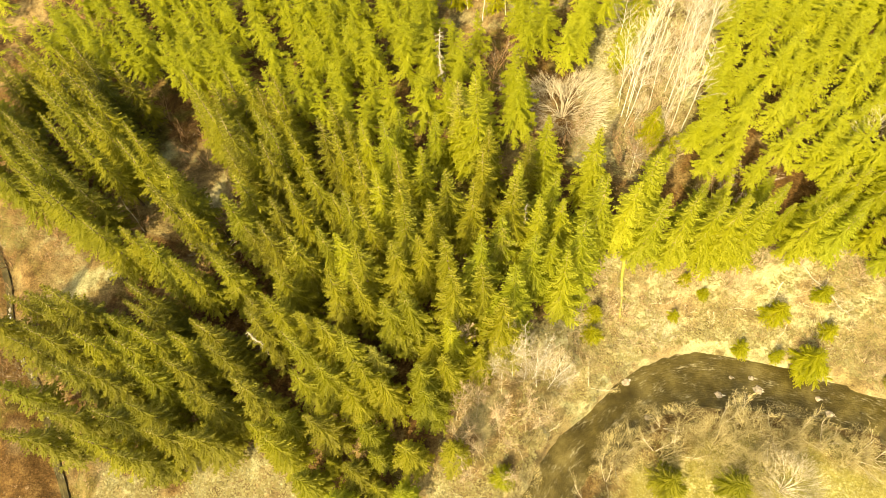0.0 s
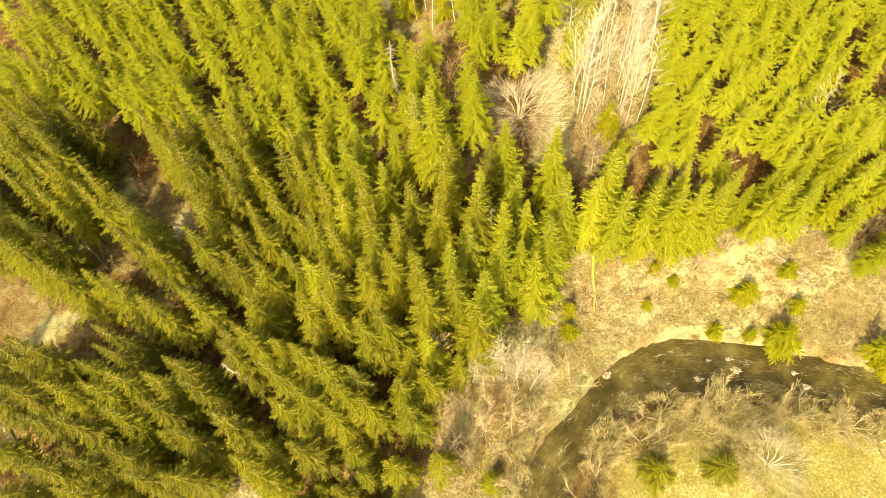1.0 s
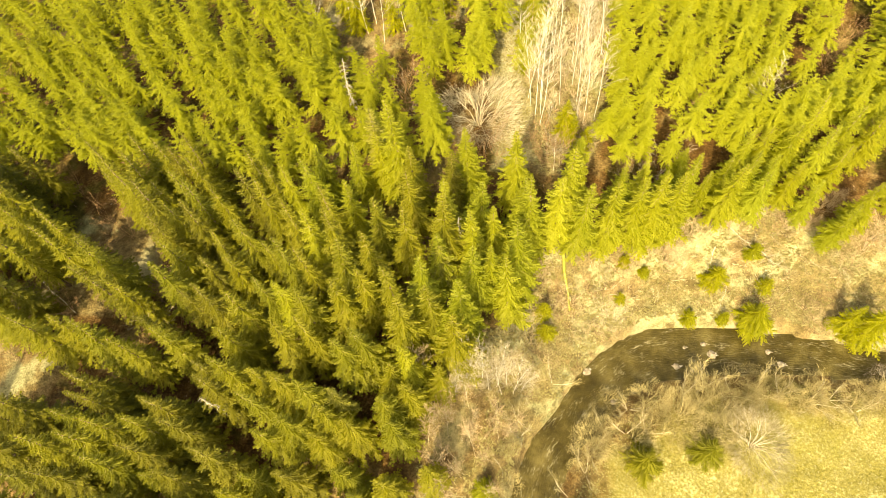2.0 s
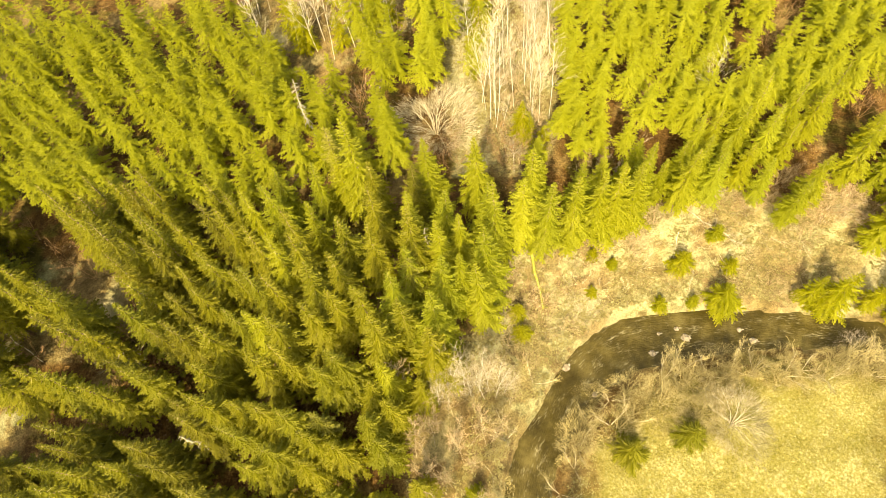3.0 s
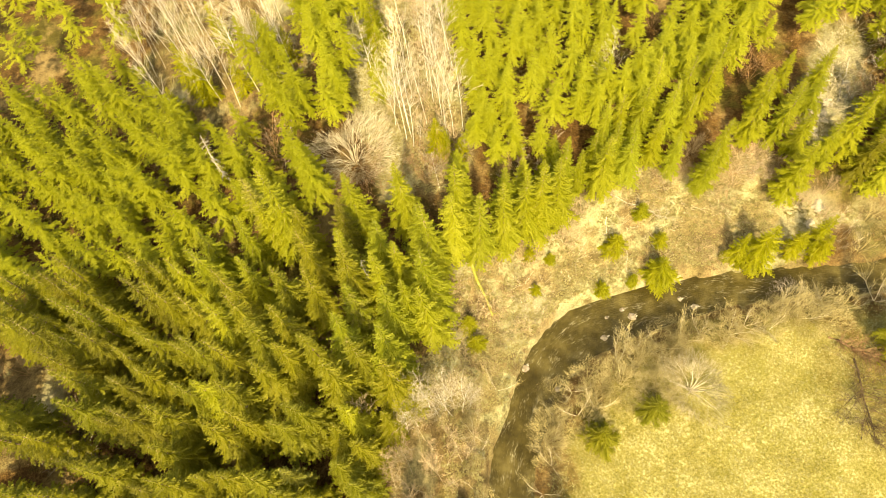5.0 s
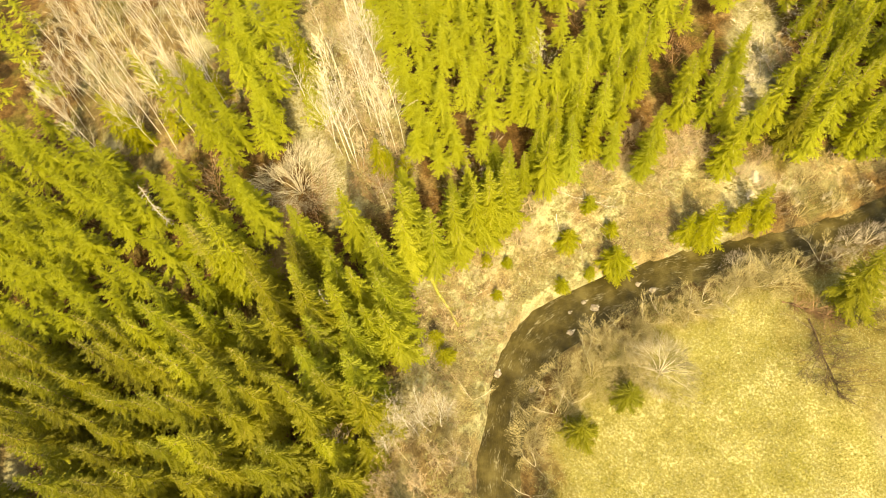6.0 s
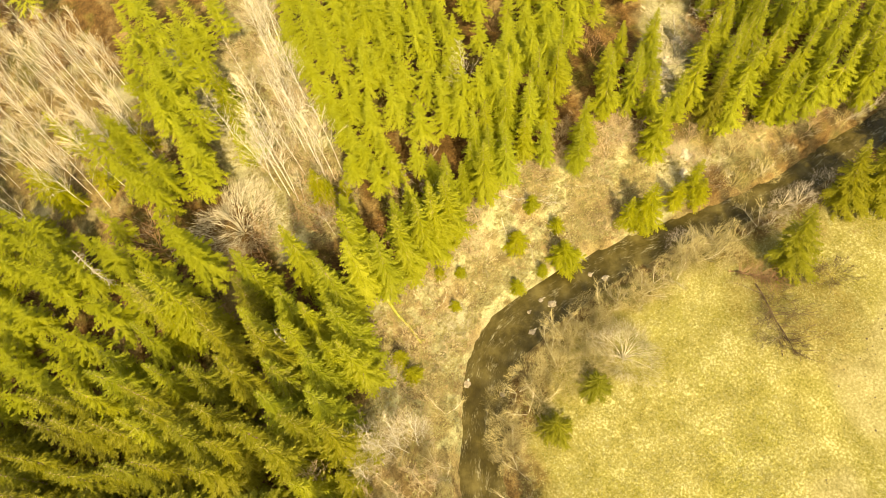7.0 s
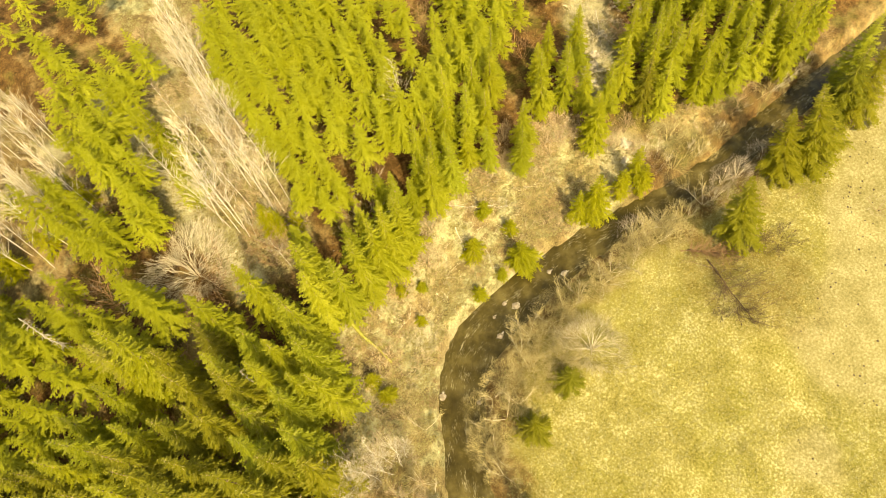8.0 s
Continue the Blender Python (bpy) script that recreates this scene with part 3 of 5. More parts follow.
def build_water(line, half, level, name, label, end):
    """A ribbon of water with its flow running along the ribbon."""
    v, f, uv = [], [], []
    way = np.gradient(line[:, :2], axis=0)
    way /= np.linalg.norm(way, axis=1)[:, None]
    run = np.r_[0, np.cumsum(np.linalg.norm(np.diff(line[:, :2], axis=0), axis=1))]
    cols = 7
    for k in range(len(line)):
        n = np.array([-way[k, 1], way[k, 0]])
        for c in range(cols):
            o = (c / (cols - 1) * 2 - 1) * (half[k] + (0.9 if half[k] > 2 else 0.2))
            p = line[k, :2] + n * o
            v.append((p[0], p[1], level(p[0], p[1])))
            uv.append((run[k], o))
    for k in range(len(line) - 1):
        for c in range(cols - 1):
            f.append((k * cols + c, k * cols + c + 1, (k + 1) * cols + c + 1, (k + 1) * cols + c))
    me = raw_mesh(name, v, f, [WATER], shade=True)
    layer = me.uv_layers.new(name="flow")
    for loop in me.loops:
        layer.data[loop.index].uv = uv[loop.vertex_index]
    return tagged(new(name, me), label, "river", kind="structure")


build_ground()
build_water(RIVER_LINE, RIVER_LINE[:, 2], lambda x, y: -0.85, "water", "fast brown river with broken white riffles", 0)
build_water(STREAM_LINE, np.full(len(STREAM_LINE), 0.32), lambda x, y: 0.3 + float(land(*STREAM_LINE[np.hypot(STREAM_LINE[:, 0] - x, STREAM_LINE[:, 1] - y).argmin()])[0]), "water", "narrow dark stream with white rapids", 0)

# ---- where the trees stand: place and height ----
SPRUCES_FAR_WEST = [
    (-99.6, 102.1, 17), (-99.4, 72.8, 16), (-99.3, 62.5, 16), (-99.2, 47.1, 20), (-99.1, 38.9, 20), (-99, 50.2, 20), (-99, 68.6, 16), (-99, 81.8, 19), (-98.8, 93, 17),
    (-98.7, 56.9, 17), (-98.6, 86.2, 17), (-98.5, 89.5, 17), (-97.9, 54, 19), (-97.4, 78.3, 17), (-97.1, 95.6, 18), (-97, 100.7, 18), (-96.9, 64.9, 19), (-96.3, 59.1, 18),
    (-96.2, 72.6, 17), (-96.1, 40.3, 19), (-95.2, 43.7, 19), (-95.1, 69.1, 18), (-95.1, 98.5, 18), (-95, 48.3, 22), (-94.6, 82.4, 19), (-94.6, 89.9, 18), (-93.8, 79.1, 17),
    (-93.6, 38, 21), (-93.2, 66.4, 17), (-92.4, 58, 21), (-92.4, 95.9, 17), (-92.3, 99.8, 20), (-91.9, 85.9, 16),
]
SPRUCES_WEST_RIM = [
    (-91.4, 89.3, 18), (-91.2, 69.6, 18), (-90.7, 41.6, 20), (-90.5, 103.7, 18), (-90.4, 62.1, 17), (-89.8, 66.9, 16), (-89.5, 74, 17), (-89.4, 78.7, 18), (-88.9, 97.7, 18),
    (-88.6, 44.7, 20), (-88.4, 91.7, 18), (-87.9, 85.5, 19), (-87.8, 69.1, 17), (-87.7, 39.3, 19), (-87.7, 52.4, 20), (-87.2, 55.3, 22), (-86.9, 35.4, 20), (-86.4, 102.3, 19),
    (-86.1, 64.3, 18), (-86, 61.2, 21), (-85.8, 89.6, 18), (-85.5, 82.6, 19), (-85, 75, 16), (-84.7, 85.9, 17), (-84.6, 52, 19), (-84.6, 97.1, 18), (-84.4, 41.2, 22),
    (-83.5, 94, 16), (-83.2, 101.7, 19), (-83, 69.1, 16), (-82.7, 72.2, 17), (-82, 13.6, 20), (-81.9, 54.5, 22),
]
SPRUCES_WEST = [
    (-81.9, 57.7, 19), (-81.9, 66, 17), (-81.9, 81.7, 18), (-81.7, 48.6, 23), (-81.6, 87.4, 19), (-81, 95.6, 18), (-80.9, 38.1, 23), (-80.9, 44, 22), (-80.8, 35.2, 22),
    (-80.1, 99.9, 16), (-79.5, 70.3, 16), (-79.3, 76.8, 17), (-79.2, 52.9, 21), (-78.8, 81.2, 16), (-78.4, 64.2, 16), (-78.3, 67.5, 19), (-78.2, 89.4, 19), (-77.8, 84.4, 17),
    (-77.8, 103.2, 19), (-77.6, 58.8, 18), (-77.6, 74, 14), (-77.2, 32.3, 22), (-76.9, 46.8, 20), (-76.6, 92.2, 18), (-76.1, 50.2, 21), (-76.1, 95.6, 19), (-75.4, 86.4, 19),
    (-75.2, 76.1, 16), (-74.8, 82.8, 18), (-74.7, 13.2, 24), (-74.2, 89.5, 18), (-73.8, 100, 17), (-73.5, 31.5, 23),
]
SPRUCES_WEST_HOLLOW = [
    (-73.4, 79, 17), (-73.3, 35.7, 22), (-73.1, 45.8, 22), (-73, 16.9, 20), (-72.9, 41.7, 22), (-72.8, 67.1, 17), (-72.2, 71.1, 17), (-72.2, 93.9, 18), (-72.1, 74.2, 18),
    (-71.9, 83.9, 18), (-71, 103.4, 19), (-69.8, 77.9, 16), (-69.6, 99.1, 20), (-69.5, 62.7, 20), (-69.4, 5.2, 20), (-69.4, 82.3, 18), (-69.2, 11.1, 20), (-69.1, 67.1, 17),
    (-68.4, 16.8, 23), (-68.3, 94.9, 18), (-68, 74.4, 16), (-67.7, 44.9, 21), (-67.5, 91, 18), (-66.6, 77.1, 20), (-66.4, 88.1, 18), (-66.3, 62.6, 20), (-65.9, 28.7, 21),
    (-65.7, 40.9, 23), (-65.6, 11.9, 23), (-65.6, 66.7, 22), (-65.6, 100.2, 19), (-65.3, 69.9, 19), (-65.3, 96.2, 17),
]
SPRUCES_STREAM_SIDE = [
    (-64.8, 93, 18), (-64.7, 18, 24), (-64.4, 85, 18), (-63.8, 58.6, 20), (-63.4, 75.4, 18), (-62.8, 0.1, 22), (-62.2, 80.4, 17), (-62.1, 68.8, 17), (-61.9, 9.1, 21),
    (-61.8, 62.2, 20), (-61.5, 29.2, 20), (-61.4, 88.8, 20), (-61.2, 65.3, 20), (-61.1, 93.9, 18), (-60.6, 85.1, 17), (-60.4, 41, 20), (-59.8, 52.8, 19), (-59.5, 3.7, 22),
    (-59.5, 12.4, 23), (-59.1, 57.2, 17), (-58.9, 102, 18), (-58.4, 38.3, 24), (-58.3, 74.2, 21), (-58.3, 99.1, 17), (-58, 16.6, 20), (-57.6, 90.4, 18), (-56.7, 34.9, 24),
    (-56.7, 61.9, 21), (-56.4, 8.7, 23), (-56.3, 54.1, 21), (-56, 26.4, 24), (-56, 51.2, 25), (-55.9, 79.8, 19),
]
SPRUCES_LOWER_SLOPE = [
    (-55.9, 93.5, 18), (-55.8, 21.4, 20), (-55.6, 57.6, 21), (-55.3, 85.9, 18), (-54.6, 13.5, 22), (-54, 90.6, 17), (-53.6, 18.8, 22), (-53.4, 68.5, 22), (-53.4, 98.7, 17),
    (-53.2, 0.6, 22), (-53.2, 4.5, 22), (-53.1, 34, 21), (-53.1, 77.2, 18), (-52.7, 82.9, 21), (-52.6, 87, 18), (-52.5, 57.4, 20), (-52.2, 47.9, 23), (-51.8, 50.9, 19),
    (-51.8, 65.1, 17), (-51.1, 15.1, 22), (-50.7, 9.9, 22), (-50.6, 25.5, 22), (-50.1, 77.5, 20), (-50, 43.2, 23), (-49.8, 59, 21), (-49.5, 54.8, 22), (-49, 0.2, 21),
    (-49, 29.5, 19), (-49, 96.2, 18), (-48.8, 5.7, 22), (-48.8, 72.1, 19), (-48.7, 80.3, 20), (-48.4, 93.4, 18),
]
SPRUCES_SLOPE_WEST = [
    (-48.3, 46.8, 20), (-47.5, 35.8, 22), (-47.3, 86.8, 18), (-47, 19, 17), (-47, 50.4, 23), (-46.9, 83.5, 17), (-46.9, 101.5, 19), (-46.8, 56.9, 22), (-46.4, 66.9, 18),
    (-46.3, 15.1, 22), (-46.2, 12.3, 22), (-46, 39.7, 22), (-46, 70.2, 20), (-46, 76.1, 20), (-45.7, 26.8, 22), (-45.5, 60.7, 22), (-44.9, 3.4, 22), (-44.9, 45, 23),
    (-44.9, 79.1, 21), (-44.6, 52.7, 23), (-44.5, 48.3, 23), (-44.3, 9.2, 18), (-44.2, 17.5, 22), (-44.2, 99.7, 21), (-43.9, 84.8, 17), (-43.8, 95.5, 19), (-43.7, 73.7, 18),
    (-43.6, 33, 20), (-43, 67.3, 20), (-42.7, 91, 20), (-41.9, 15.1, 21), (-41.9, 37.8, 20), (-41.4, 4.7, 22),
]
SPRUCES_SLOPE_FOOT = [
    (-41.3, 78.5, 19), (-41.2, 48.3, 21), (-41.2, 58.6, 21), (-40.9, 8.6, 22), (-40.9, 95.1, 20), (-40.8, 41.9, 19), (-40.8, 81.5, 20), (-40.2, 22.8, 18), (-40.2, 74.8, 18),
    (-40.1, 31.8, 22), (-39.9, 66.1, 19), (-39.7, 62.5, 20), (-39.6, 102.6, 17), (-39.2, 69.9, 22), (-39.1, 90.7, 20), (-38, 19.7, 22), (-37.9, 84.7, 18), (-37.8, 37.5, 20),
    (-37.2, 49.5, 22), (-36.5, 57.6, 22), (-36.4, 71.8, 20), (-36.4, 81, 19), (-36.2, 54.4, 20), (-36.1, 10.8, 23), (-36.1, 26.6, 21), (-36.1, 42, 23), (-35.5, 86.3, 19),
    (-35.3, 68.8, 22), (-35.2, 21.8, 23), (-35.1, 30.9, 23), (-34.5, 90, 18), (-34.4, 78.5, 20), (-34.3, 7, 18),
]
SPRUCES_SLOPE_MIDDLE = [
    (-33.6, 62.4, 17), (-33.4, 51.7, 20), (-33.4, 57.6, 18), (-33.1, 46.6, 23), (-32.3, 39.5, 19), (-32.3, 75.2, 18), (-32.1, 33.3, 21), (-31.7, 80.2, 20), (-31.5, 5.1, 19),
    (-31.3, 8.9, 19), (-31.3, 20.8, 19), (-31.2, 17.4, 23), (-30.9, 50.1, 21), (-30.6, 85, 19), (-29.6, 59.9, 20), (-29.3, 37.1, 24), (-29.3, 69.4, 22), (-29.1, 13.6, 21),
    (-28.9, 76, 19), (-28.7, 25.5, 24), (-28.6, 31.5, 22), (-28.4, 42.4, 23), (-28.1, 79.7, 19), (-27.9, 72.3, 19), (-27.5, 2.2, 15), (-27.5, 20, 23), (-27, 14.9, 21),
    (-26.7, 50.2, 22), (-26.7, 53.9, 19), (-26.6, 9.1, 19), (-25.6, 5.7, 8), (-25.5, 29.3, 24), (-25.5, 40.5, 22),
]
SPRUCES_SLOPE_TOP = [
    (-25.3, 35.2, 23), (-25.1, 25.9, 23), (-24.6, 68.6, 20), (-24.5, 18, 24), (-24.1, 61.4, 18), (-23.5, -4.4, 15), (-23.5, 44.4, 22), (-23.5, 58.5, 21), (-23.3, 0.6, 15),
    (-23.3, 13.5, 18), (-21.9, 39.4, 25), (-21.7, 4.8, 14), (-21.7, 71.8, 17), (-21.2, 16.2, 20), (-21.1, 34.7, 24), (-21.1, 53.3, 18), (-20.8, 46.6, 20), (-20.7, 10.2, 15),
    (-20.6, 30.7, 22), (-19.8, 59.6, 18), (-19.7, 68, 19), (-19.6, 23.6, 23), (-19.4, -1, 15), (-19.4, 63.8, 16), (-18.8, 15, 19), (-18.6, 7.2, 14), (-18.4, 3.3, 12),
    (-18.1, 74.3, 16), (-17.4, 32.1, 22), (-17.3, 25, 22), (-17.3, 57.8, 19), (-17.2, 54.2, 18), (-16.9, 36.7, 22),
]
SPRUCES_HILL_WEST = [
    (-16.2, 42.3, 21), (-16.2, 64.3, 17), (-14.8, 3.4, 14), (-14.8, 17.8, 19), (-14.8, 21.6, 17), (-14.4, 8.5, 16), (-14.2, 86.8, 19), (-14.1, 53.7, 25), (-14, 15.1, 18),
    (-13.7, 31.8, 23), (-13.7, 58.2, 16), (-12.8, 80.2, 16), (-12.7, 27.5, 24), (-12.4, 39.4, 22), (-12.3, 50.7, 18), (-12, 45, 21), (-11.9, 19.1, 19), (-11.8, 23.4, 20),
    (-11.4, 76.8, 16), (-11.2, 66.4, 16), (-11.2, 82.8, 16), (-10.5, 62.9, 17), (-10.3, 85.7, 18), (-9.7, 32.5, 23), (-9.5, 71.1, 19), (-9.4, 9.9, 16), (-9.1, 57.1, 21),
    (-9.1, 60.1, 19), (-8.6, 29.7, 21), (-8.2, 37, 19), (-8, 78.2, 17), (-7.9, 21.9, 16), (-7.4, 74, 18),
]
SPRUCES_HILL_TOP = [
    (-7.1, 40.2, 23), (-6.7, 43.5, 21), (-6.3, 49.1, 18), (-6.1, 25.2, 24), (-5.1, 29.1, 24), (-4.3, 90.7, 17), (-4.1, 51.7, 19), (-3.8, 71.2, 17), (-3.7, 34.1, 22),
    (-3.3, 39, 22), (-3.2, 86.7, 16), (-2.7, 83.8, 19), (-2.4, 44.6, 18), (-2.3, 93.8, 21), (-2.1, 77.1, 16), (-1.6, 80, 16), (-1.5, 73.6, 16), (-1, 36.2, 18),
    (-0.9, 89.7, 17), (-0.7, 41.4, 18), (-0.2, 86.9, 21), (-0.1, 102.9, 19), (0.6, 96.7, 16), (1.4, 81.4, 17), (1.5, 32.8, 24), (2, 115.1, 17), (2.7, 92.7, 17),
    (2.8, 36.9, 24), (3, 104.3, 20), (3.2, 50.6, 20), (3.4, 45.2, 18), (4.6, 41.9, 24), (4.6, 95.9, 14),
]
SPRUCES_GLADE_SIDE = [
    (5.5, 74.1, 14), (5.9, 99, 15), (6.4, 91.7, 13), (7.3, 81.6, 13), (7.4, 101.2, 16), (8.3, 96.5, 15), (8.4, 44.4, 21), (9.8, 47.3, 24), (9.9, 101.4, 17),
    (12, 43.6, 23), (12.1, 51.4, 13), (12.4, 55.3, 12), (13.6, 100.1, 18), (16.4, 44.7, 22), (17.1, 60.6, 12), (17.8, 49.2, 15), (19, 56.3, 13), (19.3, 66.5, 13),
    (19.4, 74.9, 12), (19.7, 63.8, 13), (19.7, 69.1, 13), (19.9, 45.8, 20), (20.1, 61.3, 12), (20.8, 77.9, 16), (20.9, 72.3, 14), (21.2, 82.6, 15), (21.6, 88.7, 14),
    (21.8, 51.3, 13), (22, 57.1, 11), (22.3, 46.1, 22), (22.4, 69.7, 14), (22.9, 63.6, 16), (23.1, 60.1, 13),
]
SPRUCES_GLADE_EAST = [
    (23.8, 92, 15), (24.3, 71.6, 13), (24.4, 83.4, 15), (24.8, 86.8, 17), (24.9, 51.3, 11), (25.1, 67.9, 13), (25.3, 80.1, 17), (25.4, 76.9, 13), (25.5, 97, 17),
    (25.6, 46.4, 20), (26, 55.9, 13), (27, 83.9, 14), (27.1, 53.6, 12), (27.5, 49.2, 19), (27.6, 72.7, 16), (27.6, 92.4, 16), (27.7, 99.5, 15), (27.8, 64.6, 17),
    (27.8, 88.8, 15), (28.9, 95.7, 14), (29.5, 59.5, 16), (29.7, 76.9, 14), (30, 82.3, 13), (30.2, 73.1, 14), (30.6, 102.4, 16), (30.7, 50.3, 12), (30.7, 87.2, 16),
    (30.9, 67.7, 13), (31.5, 84.4, 14), (32.4, 91.2, 15), (32.9, 70, 15), (33.1, 96.7, 15), (33.5, 48.7, 18),
]
SPRUCES_HILL_MIDDLE = [
    (33.5, 75.3, 14), (33.7, 51.7, 13), (33.7, 59.4, 13), (33.7, 94.3, 16), (34.4, 84.4, 15), (34.6, 79.8, 13), (35.1, 65.8, 15), (35.1, 92.1, 15), (35.3, 61.7, 16),
    (35.3, 89.6, 15), (35.3, 99.4, 17), (35.5, 102.2, 15), (35.9, 82.4, 15), (36.1, 96.6, 14), (36.4, 58.2, 14), (36.7, 55, 13), (37, 85.2, 14), (37.1, 51.5, 14),
    (37.2, 77.7, 14), (38.2, 80.3, 15), (38.2, 90.8, 15), (38.6, 60.6, 16), (38.6, 74, 17), (38.7, 96.4, 15), (38.8, 49.6, 14), (39.2, 65.7, 13), (39.4, 55.6, 13),
    (39.7, 71.5, 14), (40, 93.9, 15), (40.1, 82.4, 13), (40.3, 52.3, 12), (40.3, 88.3, 16), (40.7, 59.2, 16),
]
SPRUCES_HILL_EAST = [
    (40.7, 85.7, 14), (41, 101.6, 15), (41.5, 69.2, 14), (41.7, 77.6, 15), (42.5, 81.6, 13), (42.6, 89.6, 16), (42.8, 54.8, 14), (43, 57.5, 15), (43.4, 50.8, 12),
    (43.9, 74.5, 15), (44, 100, 14), (44.2, 103.3, 14), (44.3, 61.5, 16), (44.3, 87.2, 15), (44.4, 71.6, 14), (44.6, 97.4, 15), (44.9, 77.9, 15), (45.1, 94.3, 14),
    (45.3, 89.8, 15), (45.6, 56.9, 17), (46, 53.3, 17), (46.2, 48.6, 12), (46.2, 82.5, 16), (46.7, 62.2, 13), (46.8, 99.1, 14), (46.8, 103.9, 14), (47.8, 69.1, 14),
    (48, 91.1, 15), (48.4, 95.6, 14), (48.7, 101, 16), (49.2, 60.6, 14), (49.2, 63.5, 15), (49.4, 52.2, 13),
]
SPRUCES_EDGE_WEST = [
    (49.9, 44.4, 15), (50, 82.9, 14), (50.2, 56.2, 16), (50.4, 92.3, 15), (50.6, 97.9, 16), (50.8, 77.5, 15), (50.8, 88.3, 16), (51.8, 65.9, 13), (52, 101.8, 15),
    (52.2, 46.8, 15), (52.7, 94, 16), (52.8, 75.9, 14), (53.2, 61.3, 14), (53.2, 91.2, 15), (53.5, 64, 12), (53.6, 55.9, 14), (54.1, 85.2, 14), (55.3, 59.9, 14),
    (55.4, 103.8, 15), (55.6, 71.8, 12), (55.6, 83, 13), (55.8, 57.3, 17), (55.8, 67.1, 13), (55.8, 90.1, 13), (56.4, 95.2, 13), (56.8, 101.3, 15), (57.2, 61.9, 13),
    (57.7, 97.8, 15), (58.4, 92.6, 13), (59.1, 65.6, 14), (59.2, 49.1, 17), (59.2, 86, 13), (59.4, 63.1, 13),
]
SPRUCES_EDGE_MIDDLE = [
    (60.1, 70.9, 14), (60.2, 94.6, 14), (61, 89.3, 14), (61.4, 61, 12), (61.6, 101.5, 13), (61.8, 74.8, 13), (61.9, 68.2, 14), (62.4, 85.1, 12), (62.8, 53.3, 11),
    (62.8, 63.7, 14), (63.1, 78.2, 12), (63.2, 47.6, 16), (63.3, 39.6, 16), (63.3, 70.8, 14), (64.2, 94.4, 14), (64.6, 82.7, 13), (64.9, 74.6, 12), (65.4, 103.5, 13),
    (65.5, 44.9, 14), (66.1, 89.7, 13), (66.2, 92.5, 12), (66.3, 65.3, 13), (66.6, 79, 13), (66.9, 54.6, 12), (67, 70.1, 13), (67.1, 85.9, 12), (67.1, 96.2, 12),
    (67.2, 50.6, 10), (67.8, 73.6, 12), (68.1, 62.8, 11), (68.5, 42, 14), (68.6, 89.8, 14), (68.9, 67.9, 11),
]
SPRUCES_EDGE_EAST = [
    (69, 81.8, 12), (69.1, 75.8, 13), (69.8, 100.8, 13), (70.3, 50.4, 10), (70.4, 97.9, 14), (70.5, 86.5, 13), (71, 78.5, 12), (71.6, 69.9, 12), (72.2, 75.9, 11),
    (72.6, 42.3, 16), (72.9, 53.4, 12), (73.6, 83.4, 12), (73.6, 86.1, 13), (73.7, 88.8, 12), (73.8, 91.8, 12), (74.1, 38.7, 14), (74.4, 78.6, 12), (75.2, 101.8, 14),
    (75.3, 72.2, 13), (75.6, 97, 14), (75.7, 50.4, 11), (76, 36.3, 15), (76.8, 40.1, 16), (77, 82.1, 12), (77.1, 91.9, 13), (77.2, 54.6, 11), (77.4, 103.4, 13),
    (77.5, 63.4, 12), (78.1, 97.8, 12), (78.2, 45.7, 15), (78.3, 89.5, 13), (78.8, 85.9, 13), (79, 75.5, 12),
]
SPRUCES_MEADOW_SIDE = [
    (79.2, 71.7, 12), (79.6, 66.4, 11), (79.7, 42.2, 17), (80, 103.2, 12), (80.2, 38.8, 17), (80.5, 54.3, 12), (80.5, 63.6, 13), (80.8, 82.3, 12), (81.4, 73.7, 11),
    (82.5, 46.5, 13), (82.5, 98.8, 12), (82.7, 90.7, 11), (82.9, 42.8, 14), (82.9, 67, 11), (83, 70, 11), (83.1, 88.1, 11), (83.2, 33.8, 14), (83.2, 103.6, 12),
    (83.8, 81.8, 13), (83.9, 84.5, 11), (84, 94.4, 13), (84.3, 53.8, 13), (84.5, 39, 15), (84.9, 72.3, 11), (85.1, 60.4, 10), (85.1, 76.4, 12), (85.3, 56.2, 11),
    (85.3, 97.8, 13), (85.6, 63.7, 12), (85.7, 32, 14), (86.2, 66.5, 11), (86.4, 35.6, 14), (86.6, 78.7, 12),
]
SPRUCES_FAR_EAST = [
    (87.1, 54.2, 11), (87.2, 43.6, 14), (87.2, 103.2, 12), (87.4, 99.3, 11), (87.5, 91.1, 10), (87.6, 50.4, 11), (87.9, 95.1, 12), (88, 70.8, 11), (88.1, 76, 11),
    (88.3, 39.1, 14), (88.6, 81, 12), (88.9, 60.1, 12), (89.5, 89.2, 10), (89.6, 63.3, 12), (89.7, 66.8, 11), (90, 102.4, 12), (90.1, 55, 12), (90.3, 46.4, 14),
    (90.4, 92.7, 12), (90.5, 99.8, 11), (90.7, 74.2, 11), (90.7, 79.4, 12), (90.8, 31, 15), (90.8, 35.7, 17), (91, 49.7, 14), (91.1, 76.8, 10), (91.2, 82, 13),
    (91.6, 57.2, 11), (91.8, 85.8, 10), (92, 68.8, 11), (92.1, 95.7, 12), (92.4, 62.6, 12), (92.5, 65.2, 11),
]
